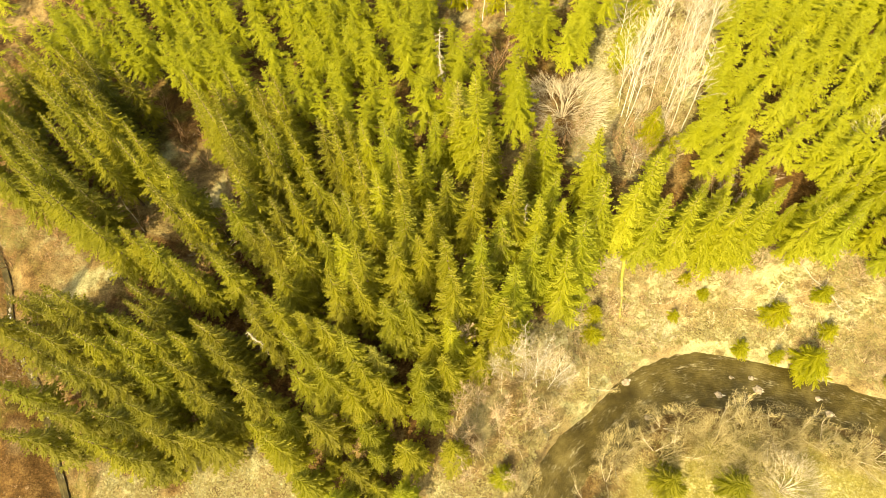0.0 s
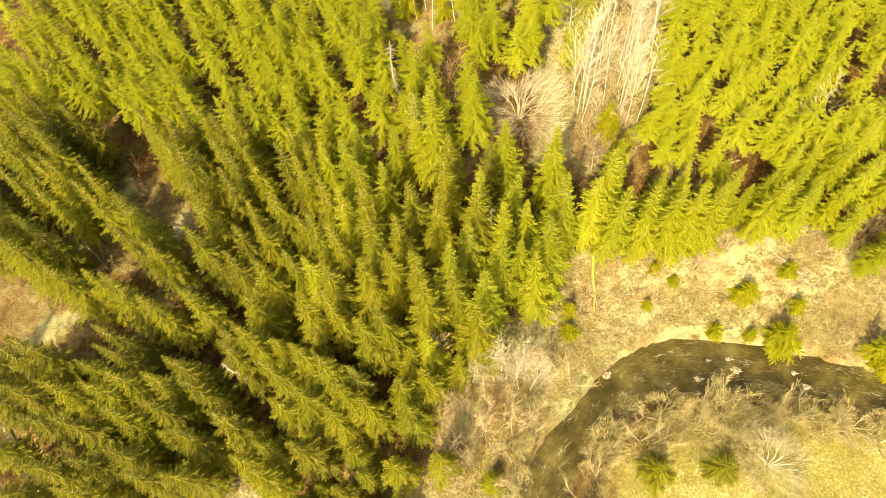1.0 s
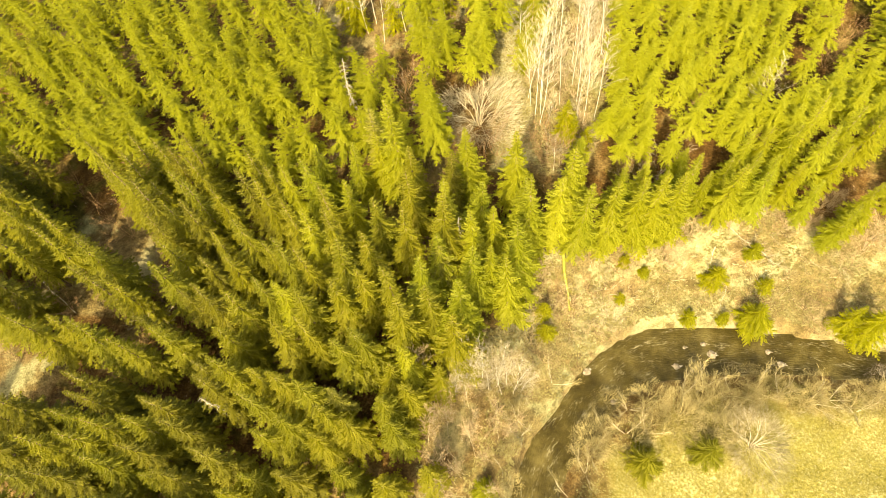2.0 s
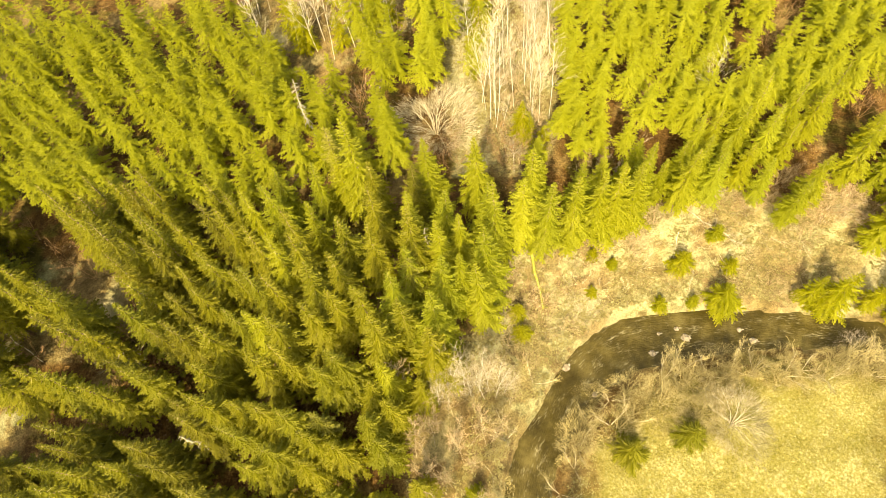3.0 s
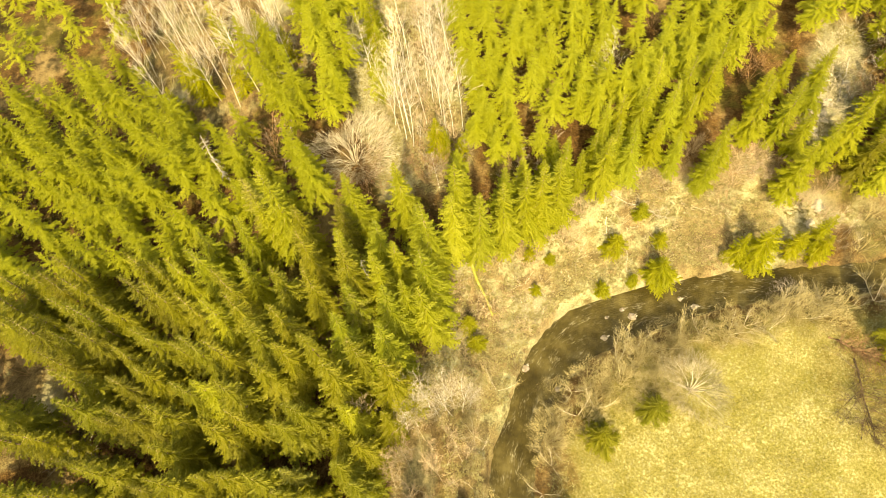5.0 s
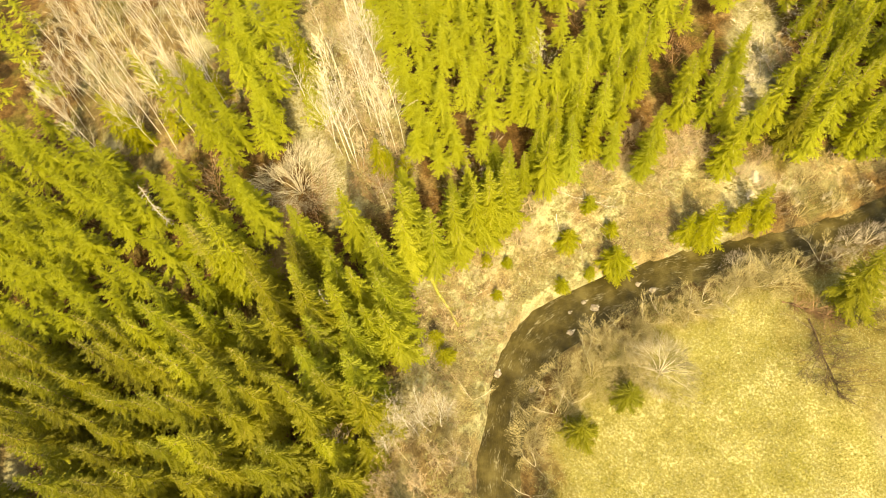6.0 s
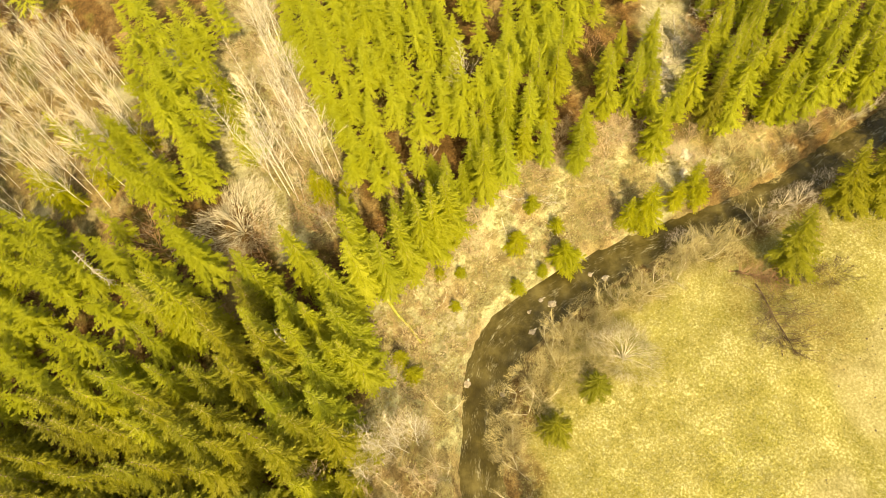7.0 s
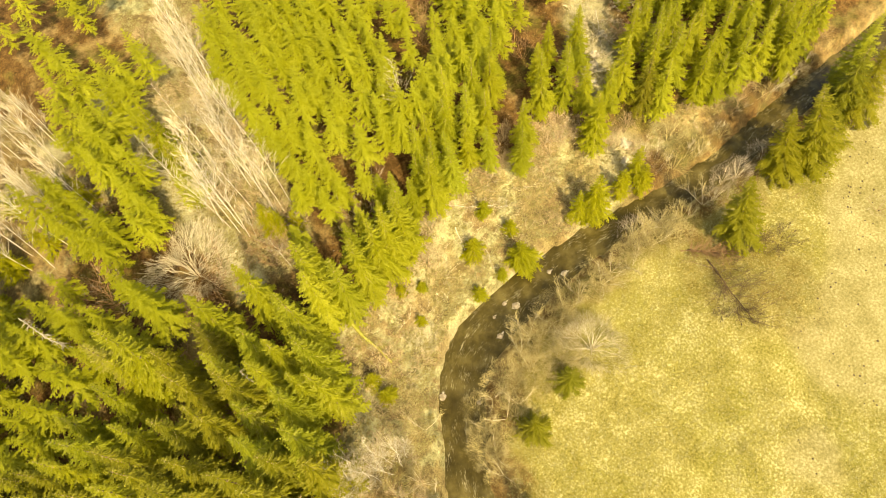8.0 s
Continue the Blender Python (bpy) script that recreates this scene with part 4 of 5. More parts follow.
SPRUCES_LAST_RANK = [
    (92.6, 103.7, 13), (93.4, 41.6, 15), (93.6, 100.8, 11), (93.7, 33, 16), (93.7, 82.2, 12), (93.9, 75.9, 10), (94.5, 89.5, 11), (94.7, 44.8, 15), (94.8, 94.8, 12),
    (94.9, 54.3, 10), (94.9, 97.8, 12), (95, 64.3, 11), (95.1, 84.5, 12), (95.3, 60.2, 12), (95.7, 103.6, 13), (95.9, 30.3, 18), (96.2, 69.3, 11), (96.3, 35.4, 17),
    (96.3, 76.5, 12), (96.4, 71.9, 13), (96.6, 51.2, 12), (96.9, 87.7, 10), (96.9, 92.1, 12), (97.1, 67, 10), (97.6, 79.2, 11), (97.7, 61.1, 11), (98, 83.2, 12),
    (98.2, 41.8, 16), (98.6, 102.7, 13), (98.7, 74.2, 11), (99.1, 58.2, 12), (99.5, 95.6, 11), (99.6, 70.3, 13),
]
SPRUCES_EAST_RIM = [
    (99.8, 27.1, 18), (100, 88.3, 13), (100.1, 50.8, 11), (100.2, 98.6, 11), (100.3, 53.5, 12), (100.4, 62.9, 12), (100.6, 36.3, 16), (100.6, 39.5, 17), (100.7, 77.9, 13),
    (101.2, 60, 12), (101.4, 29.9, 18), (101.8, 47.5, 15), (102.1, 81.3, 12), (102.7, 73.4, 13), (102.7, 91, 12), (102.8, 94.6, 11), (102.8, 98.8, 11), (103.2, 69.9, 11),
    (103.3, 64.2, 13), (103.4, 41.2, 16), (103.7, 51.5, 13), (103.7, 67.4, 12), (104, 88.1, 11), (104.1, 56.1, 12), (104.3, 31.6, 17), (104.7, 103.1, 11), (104.9, 82.1, 11),
    (105.4, 27.1, 17), (105.4, 61.8, 12), (105.6, 79, 13), (105.9, 93.8, 12), (106.3, 35.4, 16), (106.3, 46.5, 18),
]
SPRUCES_EAST_END = [
    (106.5, 70.8, 13), (106.6, 99.7, 12), (106.7, 73.6, 11), (107, 53.2, 12), (107.4, 96.9, 10), (107.5, 40.7, 16), (107.5, 64, 12), (107.8, 90.9, 13), (108, 82.1, 13),
    (108.1, 20.1, 20), (108.3, 30.4, 18), (109.2, 77, 11), (109.5, 52.6, 13), (109.7, 88.2, 12), (110, 56.7, 12), (110, 72.8, 11), (110, 93.9, 13), (110.4, 48.8, 16),
    (110.5, 84.1, 11), (110.6, 100.2, 11), (110.7, 63.3, 11), (110.7, 103.3, 12), (110.8, 66.5, 12), (111.1, 59.1, 11), (111.2, 27.7, 18), (111.3, 42.4, 16), (111.4, 69.8, 12),
    (111.5, 45.9, 17), (111.5, 81.6, 12), (111.5, 96.3, 11), (111.8, 35.8, 18),
]
SPRUCE_STANDS = [SPRUCES_FAR_WEST, SPRUCES_WEST_RIM, SPRUCES_WEST, SPRUCES_WEST_HOLLOW, SPRUCES_STREAM_SIDE, SPRUCES_LOWER_SLOPE, SPRUCES_SLOPE_WEST, SPRUCES_SLOPE_FOOT, SPRUCES_SLOPE_MIDDLE, SPRUCES_SLOPE_TOP, SPRUCES_HILL_WEST, SPRUCES_HILL_TOP, SPRUCES_GLADE_SIDE, SPRUCES_GLADE_EAST, SPRUCES_HILL_MIDDLE, SPRUCES_HILL_EAST, SPRUCES_EDGE_WEST, SPRUCES_EDGE_MIDDLE, SPRUCES_EDGE_EAST, SPRUCES_MEADOW_SIDE, SPRUCES_FAR_EAST, SPRUCES_LAST_RANK, SPRUCES_EAST_RIM, SPRUCES_EAST_END]
SPRUCES_MEADOW = [
    (68.0, 11.6, 19.0, -8, -5), (83.5, 14.2, 17.5, -10, -4), (88.6, 11.4, 22.0, -12, -8), (100.3, 14.5, 19.0, -4, 0), (102.8, 12.4, 19.0, -4, 0),
]
YOUNG_ON_BANK = [
    (40.0, 44.3, 3.0), (41.6, 39.2, 3.2), (34.3, 40.8, 3.6), (39.2, 33.7, 5.5), (35.2, 34.5, 2.6), (30.0, 34.7, 2.4), (23.3, 41.8, 2.0), (20.2, 43.1, 2.6), (50.7, 34.0, 2.0),
    (7.1, 34.8, 3.5), (7.2, 31.9, 3.2), (19.4, 37.9, 1.8), (-2.3, 8.9, 3.5), (-43.5, 32.3, 3.0),
]
GLADE_SPRUCES = [
    (6.4, 78.0, 11), (6.6, 80.6, 12), (7.0, 83.2, 12), (7.3, 86.0, 13), (7.8, 89.0, 13), (11.4, 63.8, 9), (12.6, 62.6, 7), (14.6, 61.0, 6),
    (-31.0, 90.5, 11), (-25.4, 93.5, 12), (-18.0, 90.0, 10), (-12.0, 95.0, 12), (-8.2, 92.0, 9), (-28.0, 99.0, 12), (-20.0, 103.0, 12),
]
YOUNG_IN_MEADOW = [
    (20.0, 13.1, 6.0), (29.2, 14.5, 5.5),
]
BANK_SPRUCES = [
    (52.2, 33.1, 9), (54.8, 31.9, 13), (53.0, 31.7, 7), (61.0, 31.0, 8), (64.2, 30.9, 11), (64.6, 29.4, 8),
]
PINES = [
    (-7.7, 36.9, 17), (-20.8, 18.3, 18), (-17.5, 55.7, 22), (-23.7, 17.0, 16), (-36.1, 22.3, 18),
]
SNAGS = [
    (-22.6, 66.9, 21), (-5.2, 41.6, 14), (-38.8, 18.6, 17),
]
GLADE_BIRCHES = [
    (7.0, 67.8, 17), (7.7, 66.0, 18), (6.4, 69.8, 16), (13.9, 68.1, 15), (14.8, 66.0, 14), (14.4, 72.4, 18), (7.9, 68.0, 19), (6.0, 71.3, 15), (14.1, 70.3, 14),
    (4.5, 80.5, 15), (8.0, 70.9, 17), (13.6, 73.9, 16), (13.5, 63.8, 9), (9.5, 57.0, 8), (8.5, 65.1, 8), (20.9, 98.3, 15), (21.4, 101.6, 16), (19.9, 101.3, 15),
    (20.3, 96.1, 15), (10.5, 77.0, 16), (13.9, 78.5, 15), (11.7, 82.3, 17),
]
RIVER_BIRCHES = [
    (-5.4, 23.7, 11), (-3.4, 23.3, 13), (-1.6, 23.3, 13), (0.4, 22.8, 12), (2.1, 22.9, 11), (3.4, 23.4, 10), (-4.3, 24.3, 11), (-0.4, 23.8, 12),
    (-6.4, 22.2, 10), (-2.4, 24.6, 12), (1.2, 24.2, 11), (-4.8, 22.4, 9), (2.8, 24.4, 9),
]
SLIM_ALDERS = [
    (-8.5, 14.7, 8), (-7.5, 16.4, 7), (-5.7, 15.9, 8), (-4.0, 15.3, 8), (-2.6, 16.2, 7), (-0.1, 16.0, 9), (0.9, 17.0, 8), (0.3, 16.3, 7), (2.0, 17.7, 7),
    (-1.3, 19.1, 6), (-8.3, 19.3, 6), (-4.4, 20.4, 7), (-6.2, 19.8, 6), (-3.6, 13.8, 6), (-6.5, 13.6, 7), (-1.6, 13.4, 6), (3.5, 21.1, 6), (5.4, 23.8, 6),
    (-9.6, 12.5, 7), (-5.3, 11.4, 6),
]
BANK_SHRUBS = [
    (8.6, 24.5, 3.0), (10.4, 29.6, 3.0), (13.0, 26.7, 2.5), (7.9, 28.7, 2.5), (1.8, 15.5, 3.0), (11.3, 12.3, 4.0), (13.6, 14.6, 5.0), (18.8, 19.0, 5.0), (19.2, 14.7, 5.0),
    (12.1, 19.6, 4.0), (21.2, 23.7, 5.5), (23.5, 20.2, 5.0), (26.3, 20.5, 5.5), (29.8, 21.6, 6.0), (29.6, 24.6, 4.5), (32.0, 22.9, 5.0), (36.2, 22.1, 6.0), (35.7, 25.1, 5.0),
    (41.6, 23.2, 4.5), (45.7, 22.3, 5.0), (49.7, 22.0, 5.0), (45.9, 24.7, 4.5), (53.3, 23.0, 5.0), (56.5, 22.3, 6.0), (60.4, 22.5, 6.0), (61.4, 20.3, 5.0), (64.7, 20.5, 5.0),
    (15.7, 15.9, 4.5), (30.0, 17.1, 4.0), (31.4, 17.5, 6.5), (33.0, 18.3, 6.0), (38.2, 22.5, 6.0), (22.2, 18.7, 6.0), (44.5, 23.9, 5.0), (44.2, 21.2, 4.0), (37.5, 24.5, 5.0),
    (46.2, 22.3, 4.0), (55.3, 22.0, 6.0), (51.6, 21.3, 5.0), (58.7, 20.0, 6.0), (61.6, 18.7, 5.0), (71.1, 22.1, 4.0), (75.9, 18.8, 4.5), (69.9, 22.9, 4.0), (71.8, 27.9, 6.0),
    (74.7, 27.9, 6.0), (77.6, 25.6, 5.0), (69.3, 28.5, 4.0), (93.2, 26.8, 5.0), (97.7, 26.2, 5.0), (102.9, 23.7, 5.0), (107.5, 23.1, 5.0), (102.7, 13.8, 4.0), (101.0, 13.8, 3.5),
    (86.9, 25.0, 5.0), (82.7, 26.1, 5.0), (75.0, 32.1, 6.0), (25.7, 16.6, 3.0), (13.0, 21.2, 5.0), (12.0, 16.7, 5.0), (14.3, 19.0, 4.5), (10.8, 12.0, 4.5), (13.7, 14.7, 4.0),
    (1.5, 14.9, 3.5), (1.2, 10.1, 4.0), (1.9, 18.0, 3.0), (-0.2, 7.4, 4.0), (2.5, 20.6, 3.0),
]
PALE_SHRUBS = [
    (36.1, 15.7, 5.5), (-2.5, 66.3, 7.0),
]
BROWN_SHRUBS = [
    (-54.5, 37.6, 9.0), (-52.6, 41.2, 7.0), (-92.0, 30.9, 4.0), (-89.4, 32.4, 4.0), (-81.3, 23.1, 3.0), (0.7, 59.8, 6.0), (-15.7, 73.9, 11.0), (-14.8, 77.5, 9.0), (-96.4, 77.8, 9.0),
    (-104.6, 83.8, 9.0), (-91.2, 74.8, 7.0), (-81.4, 64.4, 6.0), (-88.4, 37.2, 5.0), (-37.4, 82.0, 6.0), (-40.9, 73.4, 7.0), (-15.4, 56.4, 6.0), (8.0, 58.9, 6.0), (11.5, 59.5, 6.0),
    (9.5, 62.3, 7.0), (-10.1, 43.1, 4.0), (4.2, 61.5, 4.0), (-78.6, 63.4, 5.0), (23.1, 54.2, 7.0), (25.8, 55.8, 7.0), (55.4, 75.5, 8.0), (56.2, 45.6, 5.0), (54.8, 42.1, 5.0),
    (58.9, 44.7, 4.5), (57.4, 48.1, 5.0), (32.9, 37.8, 3.0), (22.4, 54.8, 5.0), (-2.3, 61.6, 6.0), (-12.2, 69.5, 8.0), (-13.8, 72.6, 8.0), (-11.2, 54.2, 7.0), (65.2, 61.3, 8.0),
    (82.9, 50.8, 6.0), (83.1, 45.5, 7.0), (88.6, 52.9, 7.0), (79.0, 46.0, 7.0), (79.4, 50.5, 5.0), (27.7, 43.3, 4.0), (26.8, 45.1, 3.5), (21.7, 47.5, 4.0), (80.9, 9.8, 3.0),
    (98.2, 36.7, 5.0), (98.1, 29.1, 5.0), (86.5, 32.3, 5.0),
]
RIVER_ROCKS = [
    (33.3, 29.8, 1.3), (27.6, 27.9, 1.1), (32.3, 31.5, 0.8), (13.8, 27.1, 1.2), (43.5, 28.2, 1.0), (17.4, 22.4, 0.9), (41.9, 30.2, 0.8), (29.3, 31.0, 0.6),
]


# ---- spruces ----
SHAPES = [(4.1, 2.5, 0.30), (3.7, 3.2, 0.38), (4.4, 2.0, 0.26), (3.9, 3.6, 0.42), (3.4, 2.6, 0.22), (4.2, 2.8, 0.35), (3.9, 2.2, 0.30)]
SPRUCE_LABEL = "tall sunlit yellow-green spruce standing in the dense forest"
spruces = Planter([grown("spruce", spruce_meshes(10 + k, 22.0, r, b, dr, SPRUCE), SPRUCE_LABEL, "spruce tree", "spruces of the forest")
                   for k, (r, b, dr) in enumerate(SHAPES)])
rng = random.Random(4)
planted = []


def plant_spruce(planter, count, x, y, height, base=22.0, lean=None):
    planted.append((x, y))
    girth = (height / base) ** -0.4
    return planter.put(rng.randrange(count), x, y, height / base, rng.uniform(0, 360) if lean is None else 0, (rng.uniform(-1.5, 1.5), rng.uniform(-1.5, 1.5)) if lean is None else lean, girth * rng.uniform(0.92, 1.08))


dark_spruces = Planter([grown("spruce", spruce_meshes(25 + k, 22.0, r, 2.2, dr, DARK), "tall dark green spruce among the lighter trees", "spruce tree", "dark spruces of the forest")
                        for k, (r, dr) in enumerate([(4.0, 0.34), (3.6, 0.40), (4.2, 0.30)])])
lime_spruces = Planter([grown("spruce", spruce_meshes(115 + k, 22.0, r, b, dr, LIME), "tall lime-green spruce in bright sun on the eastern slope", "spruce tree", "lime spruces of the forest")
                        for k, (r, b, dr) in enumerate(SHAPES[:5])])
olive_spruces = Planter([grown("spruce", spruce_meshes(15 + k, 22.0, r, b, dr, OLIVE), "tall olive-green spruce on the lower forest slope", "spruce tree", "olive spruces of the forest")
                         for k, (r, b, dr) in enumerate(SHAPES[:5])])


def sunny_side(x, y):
    """The eastern slope: greener needles, with its full sun put into their colour."""
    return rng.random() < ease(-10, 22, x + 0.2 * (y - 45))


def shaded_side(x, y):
    """The lower western slope: older olive trees, its dimmer light put into their colour."""
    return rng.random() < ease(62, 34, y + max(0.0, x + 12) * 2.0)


FAR_TREES = []
for stand in SPRUCE_STANDS:
    for x, y, height in stand:
        if inside(x, y, PALE_SLOPE)[0] or inside(x, y, GLADE_TOP)[0]:
            continue
        if y > 53.0 + 0.10 * abs(x - 5):
            FAR_TREES.append((x, y, height))
            planted.append((x, y))
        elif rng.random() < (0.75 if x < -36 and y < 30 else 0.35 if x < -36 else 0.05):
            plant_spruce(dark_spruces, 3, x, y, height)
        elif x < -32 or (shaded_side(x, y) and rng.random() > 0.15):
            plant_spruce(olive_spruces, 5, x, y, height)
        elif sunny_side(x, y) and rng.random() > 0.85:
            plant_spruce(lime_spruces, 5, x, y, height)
        else:
            plant_spruce(spruces, len(SHAPES), x, y, height)


def free(x, y, gap):
    return all((x - a) ** 2 + (y - b) ** 2 > gap * gap for a, b in planted)


def wooded(x, y, margin=0.0):
    deep = inside(x, y, FOREST_EDGE)[0] and rim(np.array([x]), np.array([y]), FOREST_EDGE)[0] > margin
    return deep and not (inside(x, y, GLADE_MIDDLE)[0] or inside(x, y, GLADE_WEST)[0] or inside(x, y, BIRCH_STAND)[0] or inside(x, y, GLADE_TOP)[0] or inside(x, y, PALE_SLOPE)[0])


FAR_WOOD = [(-139.7, 91.6), (-113.2, 34.5), (-88.5, 32.6), (-71.3, 73.5), (-23.0, 84.3), (44.6, 79.6), (77.7, 61.5), (94.1, 35.1), (149.9, 18.6), (148.7, 45.8), (101.1, 90.3), (75.4, 104.1), (42.1, 125.0), (6.7, 161.0), (-90.1, 147.9)]


def far_wood(name, label, trees, material, density, seed):
    """The rest of the forest, out to the rim of the valley, as one mass of single trees."""
    arrays = []
    for k, (r, b, dr) in enumerate(SHAPES[:5]):
        trunk, crown, _ = spruce_meshes(seed + k, 22.0, r * 1.04, 8.5, dr, material, density)
        v = np.empty(len(crown.vertices) * 3)
        crown.vertices.foreach_get("co", v)
        f = np.empty(len(crown.polygons) * 3, int)
        crown.polygons.foreach_get("vertices", f)
        arrays.append((v.reshape(-1, 3), f.reshape(-1, 3)))
    verts, faces, n = [], [], 0
    for x, y, height in trees:
        v, f = arrays[rng.randrange(5)]
        s, w = height / 22.0, rng.uniform(0, 6.28)
        g = s * s ** -0.4 * rng.uniform(0.9, 1.1)
        c, d = math.cos(w) * g, math.sin(w) * g
        verts.append(np.c_[v[:, 0] * c - v[:, 1] * d + x, v[:, 0] * d + v[:, 1] * c + y, v[:, 2] * s + land_at(x, y)])
        faces.append(f + n)
        n += len(v)
    me = bpy.data.meshes.new(name)
    allv, allf = np.concatenate(verts), np.concatenate(faces)
    me.vertices.add(len(allv))
    me.vertices.foreach_set("co", allv.ravel())
    me.loops.add(allf.size)
    me.loops.foreach_set("vertex_index", allf.ravel())
    me.polygons.add(len(allf))
    me.polygons.foreach_set("loop_start", np.arange(0, allf.size, 3))
    me.materials.append(material)
    me.update(calc_edges=True)
    tagged(new(name, me), label, "forest", kind="stuff")


rim_trees, tries = [], 0
while len(rim_trees) < 80 and tries < 20000:
    tries += 1
    x, y = rng.uniform(-135, 130), rng.uniform(5, 150)
    if inside(x, y, FAR_WOOD)[0] and wooded(x, y, 1.0) and free(x, y, 4.6):
        planted.append((x, y))
        rim_trees.append((x, y, rng.uniform(17, 23)))
far_wood("far_spruce_wood", "dense yellow-green spruce wood covering the far hillside", rim_trees, LIME, 0.42, 60)
far_wood("upper_spruce_wood", "close ranks of sunlit lime-green spruces on the eastern hill", [q for q in FAR_TREES if q[0] > -4], LIME, 0.74, 65)
far_wood("western_spruce_wood", "close ranks of yellow-green spruces on the western hill", [q for q in FAR_TREES if q[0] <= -4], SPRUCE, 0.63, 70)

# ---- single spruces by the river, on the bank and in the meadow ----
bank_spruces = Planter([grown("spruce", spruce_meshes(30 + k, 18.0, r, 0.8, 0.34, OLIVE, 1.1), "broad spruce with drooping branches standing beside the river meadow", "spruce tree", "spruces by the meadow")
                        for k, r in enumerate((5.0, 5.3))])
SPRUCES_MEADOW.append((8.8, -5.5, 19, -4, 0))
for x, y, height, rx, ry in SPRUCES_MEADOW:
    # rooted in the bank, they lean out over the water
    plant_spruce(bank_spruces, 2, x, y, height, 18.0, (rx, ry))
slope_spruces = Planter([grown("spruce", spruce_meshes(36 + k, 10.0, r, 0.2, 0.22, YOUNG, 1.1), "half-grown yellow-green spruce standing in open ground", "spruce tree", "half-grown spruces") for k, r in enumerate((2.7, 3.1))])
for k, (x, y, height) in enumerate(BANK_SPRUCES + GLADE_SPRUCES):
    slope_spruces.put(k, x, y, height / 10.0, 70 * k)
young = Planter([grown("young_spruce", spruce_meshes(40 + k, 4.0, r, 0.1, 0.10, YOUNG, 1.0), "small bushy young spruce growing on the dry river bank", "young spruce", "young spruces")
                 for k, r in enumerate((1.9, 2.2, 1.7))])
for x, y, height in YOUNG_ON_BANK:
    young.put(rng.randrange(3), x, y, height / 3.0, rng.uniform(0, 360), squeeze=rng.uniform(0.9, 1.15))
dull = Planter([grown("young_spruce", spruce_meshes(44 + k, 4.0, 2.0, 0.1, 0.10, OLIVE, 1.0), "small olive-green spruce between the bare bushes of the meadow rim", "young spruce", "young spruces of the meadow") for k in range(2)])
for k, (x, y, height) in enumerate(YOUNG_IN_MEADOW):
    dull.put(k, x, y, height / 3.4, 50 * k)
pines = Planter([grown("pale_spruce", spruce_meshes(50 + k, 18.0, 2.6, 5.0, 0.12, PINE, 1.15), "pale grey-green conifer with a blunt bushy top", "conifer", "pale conifers")
                 for k in range(2)])
for x, y, height in PINES:
    plant_spruce(pines, 2, x, y, height, 18.0)


# ---- dead standing trees ----
def snag_meshes(seed, height):
    """A dead stem with a bleached top and curled broken branches."""
    g = random.Random(seed)
    stem, limbs = Builder(), Builder()
    path = [Vector((0.25 * math.sin(k), 0.2 * math.cos(2 * k), -0.4 + height * k / 7)) for k in range(8)]
    stem.tube(path, [0.17 - 0.019 * k for k in range(8)], 7)
    for k in range(80):
        s = g.uniform(0.5, 0.99) * 7
        i = min(int(s), 6)
        p = path[i].lerp(path[i + 1], s - i)
        w = g.uniform(0, 6.3)
        out = Vector((math.cos(w), math.sin(w), 0))
        r = g.uniform(0.3, 1.1) * (1.25 - 0.1 * s)
        limbs.tube([p, p + out * r * 0.6 + Vector((0, 0, -0.15)), p + out * r + Vector((0, 0, -0.5 * r)), p + out * r * 0.9 + Vector((0, 0, -0.9 * r))], [0.035, 0.03, 0.024, 0.012], 4)
    return stem.mesh("stem", DEAD, True), limbs.mesh("branchwork", DEAD, True)


snags = Planter([grown("dead_tree", snag_meshes(70 + k, 18.0), "bleached grey-white dead tree with curled broken branches", "dead tree", "dead standing trees") for k in range(3)])
for k, (x, y, height) in enumerate(SNAGS):
    snags.put(k, x, y, height / 18.0, 80 * k)

# ---- bare broadleaved trees and bushes ----
birches = Planter([grown("birch", birch_meshes(80 + k, 17.0, BIRCH, PALE_TWIG, 0.06, 24), "slim leafless birch with white bark and fine twigs", "birch tree", "bare birches") for k in range(6)])
for x, y, height in GLADE_BIRCHES:
    birches.put(rng.randrange(6), x, y, height / 13.5, rng.uniform(0, 360), (rng.uniform(-3, 3), rng.uniform(-3, 3)))
made = []
while len(made) < 58:
    x, y = rng.uniform(-39, -3), rng.uniform(86, 127)
    if inside(x, y, BIRCH_STAND)[0] and all((x - a) ** 2 + (y - b) ** 2 > 2.1 ** 2 for a, b in made):
        made.append((x, y))
        birches.put(rng.randrange(6), x, y, rng.uniform(0.9, 1.2), rng.uniform(0, 360), (rng.uniform(-3, 3), rng.uniform(-3, 3)))
made = [(x, y) for x, y, _ in GLADE_BIRCHES]
while len(made) < 38:
    x, y = rng.uniform(3, 31), rng.uniform(65, 125)
    if inside(x, y, GLADE_MIDDLE)[0] and x - 0.33 * y > -13.5 and all((x - a) ** 2 + (y - b) ** 2 > 1.8 ** 2 for a, b in made):
        made.append((x, y))
        birches.put(rng.randrange(6), x, y, rng.uniform(1.0, 1.3), rng.uniform(0, 360), (rng.uniform(-3, 3), rng.uniform(-3, 3)))
birches.put(2, 40.6, 62.7, 1.0, 40, (-2, 4))
spread_birch = Planter([grown("birch", birch_meshes(90 + k, 20.0, BIRCH, PALE_TWIG, 0.10, 34, 0.15), "leafless spreading birch with a dense pale crown beside the river", "birch tree", "birches by the river") for k in range(3)])
